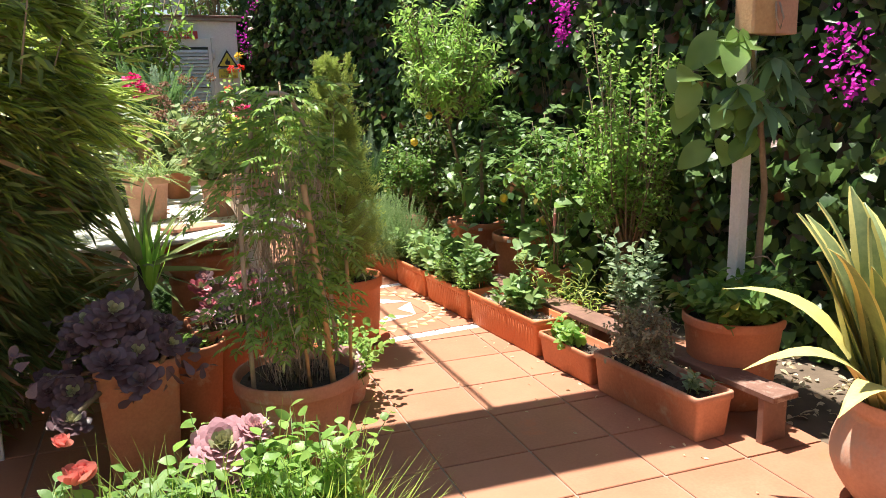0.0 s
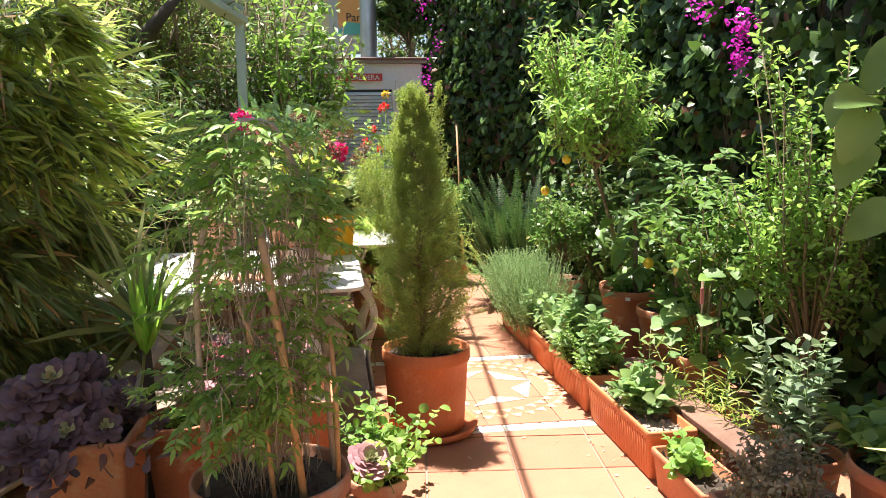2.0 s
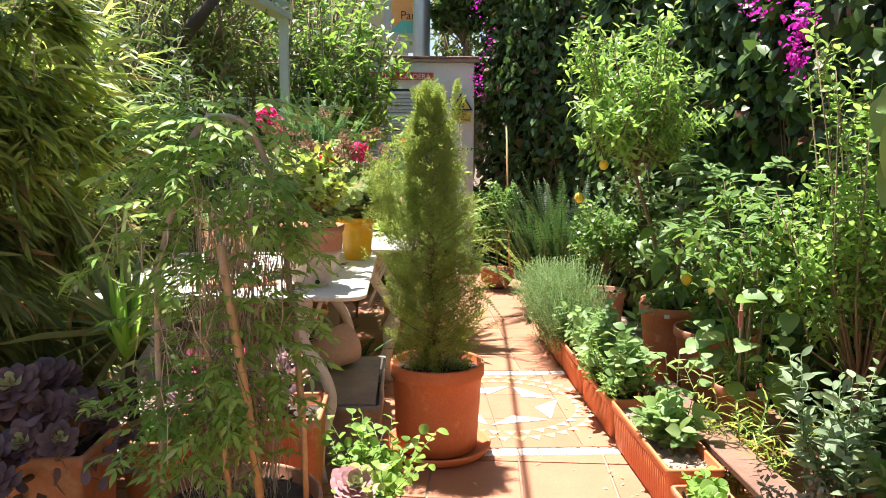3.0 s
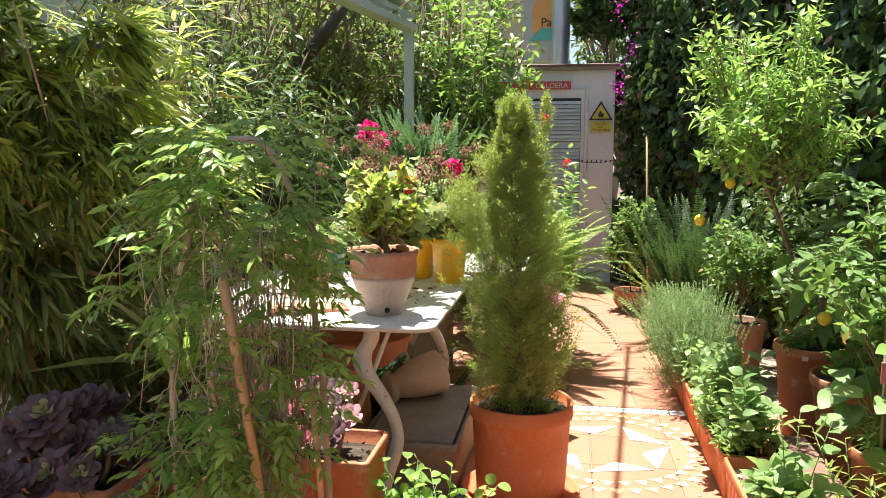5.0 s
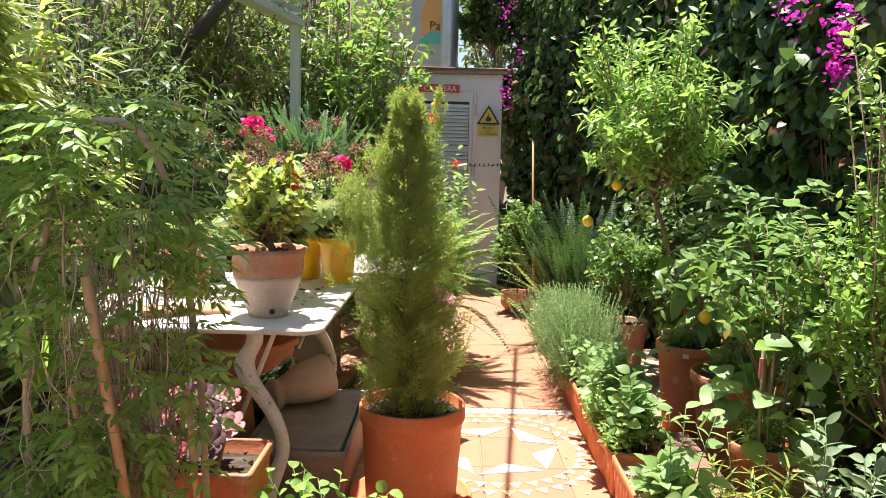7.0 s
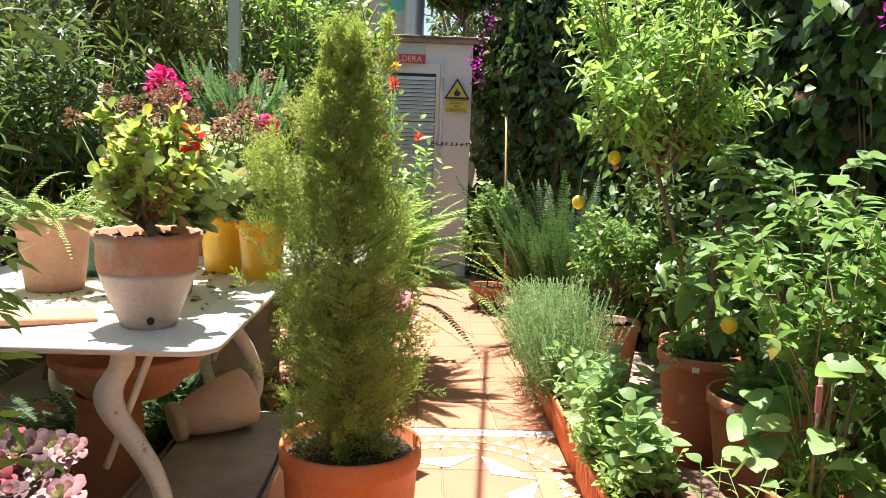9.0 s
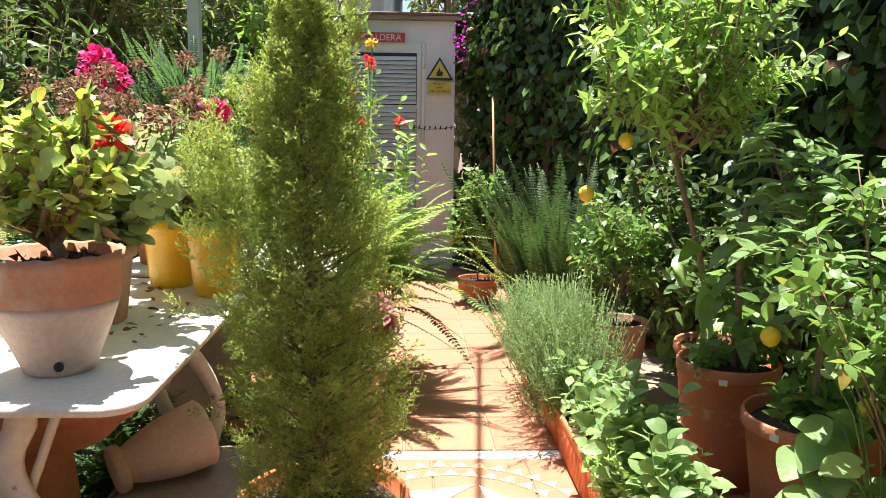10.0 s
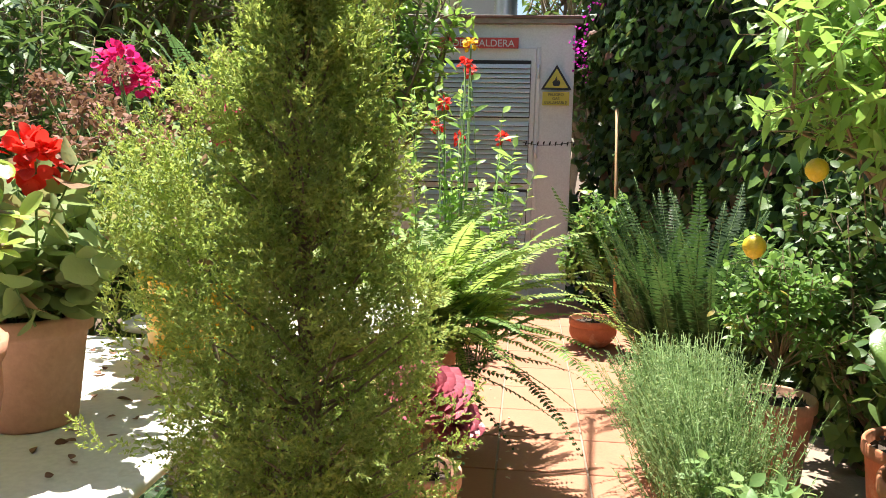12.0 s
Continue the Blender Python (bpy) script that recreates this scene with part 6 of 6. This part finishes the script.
for i in range(7):
    x, y, h = rng.normal(0, 0.13), rng.normal(0, 0.12), rng.uniform(1.15, 1.66)
    tube([(x * 0.3, y * 0.3, 0), (x * 0.7, y * 0.7, h * 0.5), (x, y, h)], 0.004, 5, b)
    flower_head(fs, 330 + i, (x, y, h), 0.022, L_REDP if i != 3 else L_ORGP, 26, 0.02)
part("stem_mass", b, M_STEM_GREEN, fs, kind="stuff")
herb(fs, 340, (0, 0, 0.3), (0.15, 0.15), 1.2, 26, 12, 0.07, 0.028, L_BRIGHT, lean=0.15)
lowb = thing("low_shrub", (0.9, 6.1, -0.03), "leafy undergrowth beside the path", "shrub")
shrub(lowb, 345, (0, 0, 0), 0.9, 0.5, 26, 8, 8, 0.07, 0.035, L_MID, M_STEM, "oval", 0.2, 0.01)
# unseen filler plant, added as a dark backing for the space under the table
dark_filler = thing("low_shrub", (0.62, 4.42, -0.03), "dark fern mass added to darken the gap between the garden tables", "shrub")
fern(dark_filler, 347, (0, 0, 0), 0.6, 110, L_FERN_D, 0.5, (0.7, 1.4), L=0.05, W=0.016, spread=0.16, n=34)
lowb4 = thing("thicket_shrub", (-0.25, 5.25, -0.03), "lush dark green long-leaved shrub behind the tables", "shrub")
shrub(lowb4, 348, (0, 0, 0), 1.75, 0.75, 46, 10, 10, 0.14, 0.026, L_TREE_D, M_STEM, "lance", 0.25, 0.014, 0.45)
lowb2 = thing("low_shrub", (0.2, 5.9, -0.03), "leafy undergrowth behind the tables", "shrub")
shrub(lowb2, 346, (0, 0, 0), 1.2, 0.6, 30, 8, 8, 0.07, 0.035, L_TREE_D, M_STEM, "oval", 0.2, 0.01)

# ---- floor ----
floor = thing("floor", (0, 0, 0), "sunlit terracotta tile path with a white mosaic star", "floor", kind="structure")
part("bedding", slab(2.9, 12.0, 0.025, 0.01, -0.031, at=(1.05, 3.0)), M_GROUT, floor, smooth=False)
part("bedding", slab(0.5, 3.4, 0.025, 0.01, -0.031, at=(2.752, 4.4)), M_GROUT, floor, smooth=False)
T, G = 0.34, 0.008


cache = {}


def tile(x, y, w, d, mat, name="tile"):
    key = (round(w, 3), round(d, 3), mat.name)
    if key not in cache:
        ob = part(name, slab(w, d, 0.012, 0.004, -0.012, edge=0.0025), mat, floor, smooth=False)
        cache[key] = ob.data
    else:
        ob = new(name, cache[key])
        ob.parent = floor
    ob.location = (x, y, 0)
    ob.rotation_euler = (random.uniform(-0.002, 0.002), random.uniform(-0.002, 0.002), 0)
    return ob


def tile_rows(y0, y1, x0=-0.14, x1=2.46):
    y = y0
    while y < y1 - 0.02:
        d = min(T, y1 - y)
        x = x0
        while x < x1 - 0.02:
            tile(x + T / 2, y + d / 2, T - G, d - G, M_TILE)
            x += T
        y += d


def clipped(poly, axis, limit):
    """The part of a polygon below a limit along one axis."""
    out = []
    for a, c in zip(poly, poly[1:] + poly[:1]):
        if a[axis] <= limit:
            out.append(a)
        if (a[axis] <= limit) != (c[axis] <= limit):
            k = (limit - a[axis]) / (c[axis] - a[axis])
            out.append((a[0] + (c[0] - a[0]) * k, a[1] + (c[1] - a[1]) * k))
    return out


# the near field of tiles lies turned against the mosaic panel
TURN, PITCH, HALF = radians(-6.0), 0.346, 0.169
for i in range(-10, 10):
    for j in range(-16, 8):
        u, v = (i + 0.5) * PITCH, (j + 0.5) * PITCH
        cx = 1.565 + u * math.cos(TURN) - v * math.sin(TURN)
        cy_ = 2.064 + u * math.sin(TURN) + v * math.cos(TURN)
        right = 2.95 if cy_ > 2.73 else 2.58
        if not (-0.35 < cx < right + 0.1 and -2.9 < cy_ < 3.65):
            continue
        corners = [(cx + a * math.cos(TURN) - c * math.sin(TURN), cy_ + a * math.sin(TURN) + c * math.cos(TURN)) for a, c in ((-HALF, -HALF), (HALF, -HALF), (HALF, HALF), (-HALF, HALF))]
        cut = clipped(clipped(corners, 1, 3.497), 0, right)
        if cut == corners:
            ob = tile(cx, cy_, 2 * HALF, 2 * HALF, M_TILE)
            ob.rotation_euler = (random.uniform(-0.002, 0.002), random.uniform(-0.002, 0.002), TURN)
        elif len(cut) > 2 and max(p[1] for p in cut) - min(p[1] for p in cut) > 0.02 and max(p[0] for p in cut) - min(p[0] for p in cut) > 0.02:
            part("tile", loft([[(x, y, -0.012) for x, y in cut], [(x, y, 0.0) for x, y in cut]]), M_TILE, floor, smooth=False)
tile_rows(4.71, 4.71 + 12 * T)
for y0 in (3.505, 4.63):
    for i in range(17):
        x = 1.0 + i * 0.085
        tile(x, y0 + 0.037, 0.078, 0.07, M_STAR, "border_tile")
        link = part("border_motif", prism([(x - 0.03, 0.0), (x, 0.02), (x + 0.03, 0.0), (x, -0.02)], 0, 0.0015), M_BLUE, floor, smooth=False)
        link.rotation_euler = (radians(-90), 0, 0)
        link.location = (0, y0 + 0.037, 0.0005)
tile_rows(3.41, 4.71, 2.345, 2.95)
# panel with rosette
CX, CY, RS = 1.72, 4.13, 0.295
for i in range(4):
    for j in range(3):
        tile(0.98 + T * (i + 0.5), 3.585 + 0.348 * (j + 0.5), T - 0.004, 0.348 - 0.004, M_TILE)


def flat(pts, mat, name, z=0.003):
    return part(name, loft([[(x, y, 0.0005) for x, y in pts], [(x, y, z) for x, y in pts]]), mat, floor, smooth=False)


for k in range(6):
    a0, a1 = radians(60 * k + 14.5), radians(60 * k + 71.5)
    am = (a0 + a1) / 2
    flat([(CX + RS * math.cos(a0), CY + RS * math.sin(a0)), (CX + RS * math.cos(a1), CY + RS * math.sin(a1)), (CX + RS * 0.56 * math.cos(am), CY + RS * 0.56 * math.sin(am))], M_STAR, "star_piece")
for ring, (ra, rb, cnt) in enumerate(((0.36, 0.41, 34), (0.43, 0.48, 40))):
    for k in range(cnt):
        a0, a1 = 2 * math.pi * k / cnt, 2 * math.pi * (k + 0.9) / cnt
        flat([(CX + ra * math.cos(a0), CY + ra * math.sin(a0)), (CX + rb * math.cos((a0 + a1) / 2), CY + rb * math.sin((a0 + a1) / 2)), (CX + ra * math.cos(a1), CY + ra * math.sin(a1))], M_TILE_YEL if (k + ring) % 2 else M_TILE_PALE, "mosaic_piece", 0.002)
rng = np.random.default_rng(99)
drift = thing("path_litter", (0, 0, 0), "few dry leaves and petals lying on the tiles", "litter", kind="stuff")
n = 130
o = np.stack([np.where(rng.uniform(0, 1, n) < 0.5, rng.uniform(2.0, 2.12, n), rng.uniform(1.1, 2.05, n)), rng.uniform(1.2, 7.8, n), rng.uniform(0.002, 0.006, n)], 1)
part("leaf_scatter", leaves(Buf(), o, rng.normal(0, 1, (n, 3)) * (1, 1, 0.1), rng.uniform(0.008, 0.028, n), 0.009, "oval", 0.2, 0.3, rng), L_STRAW, drift, kind="stuff")
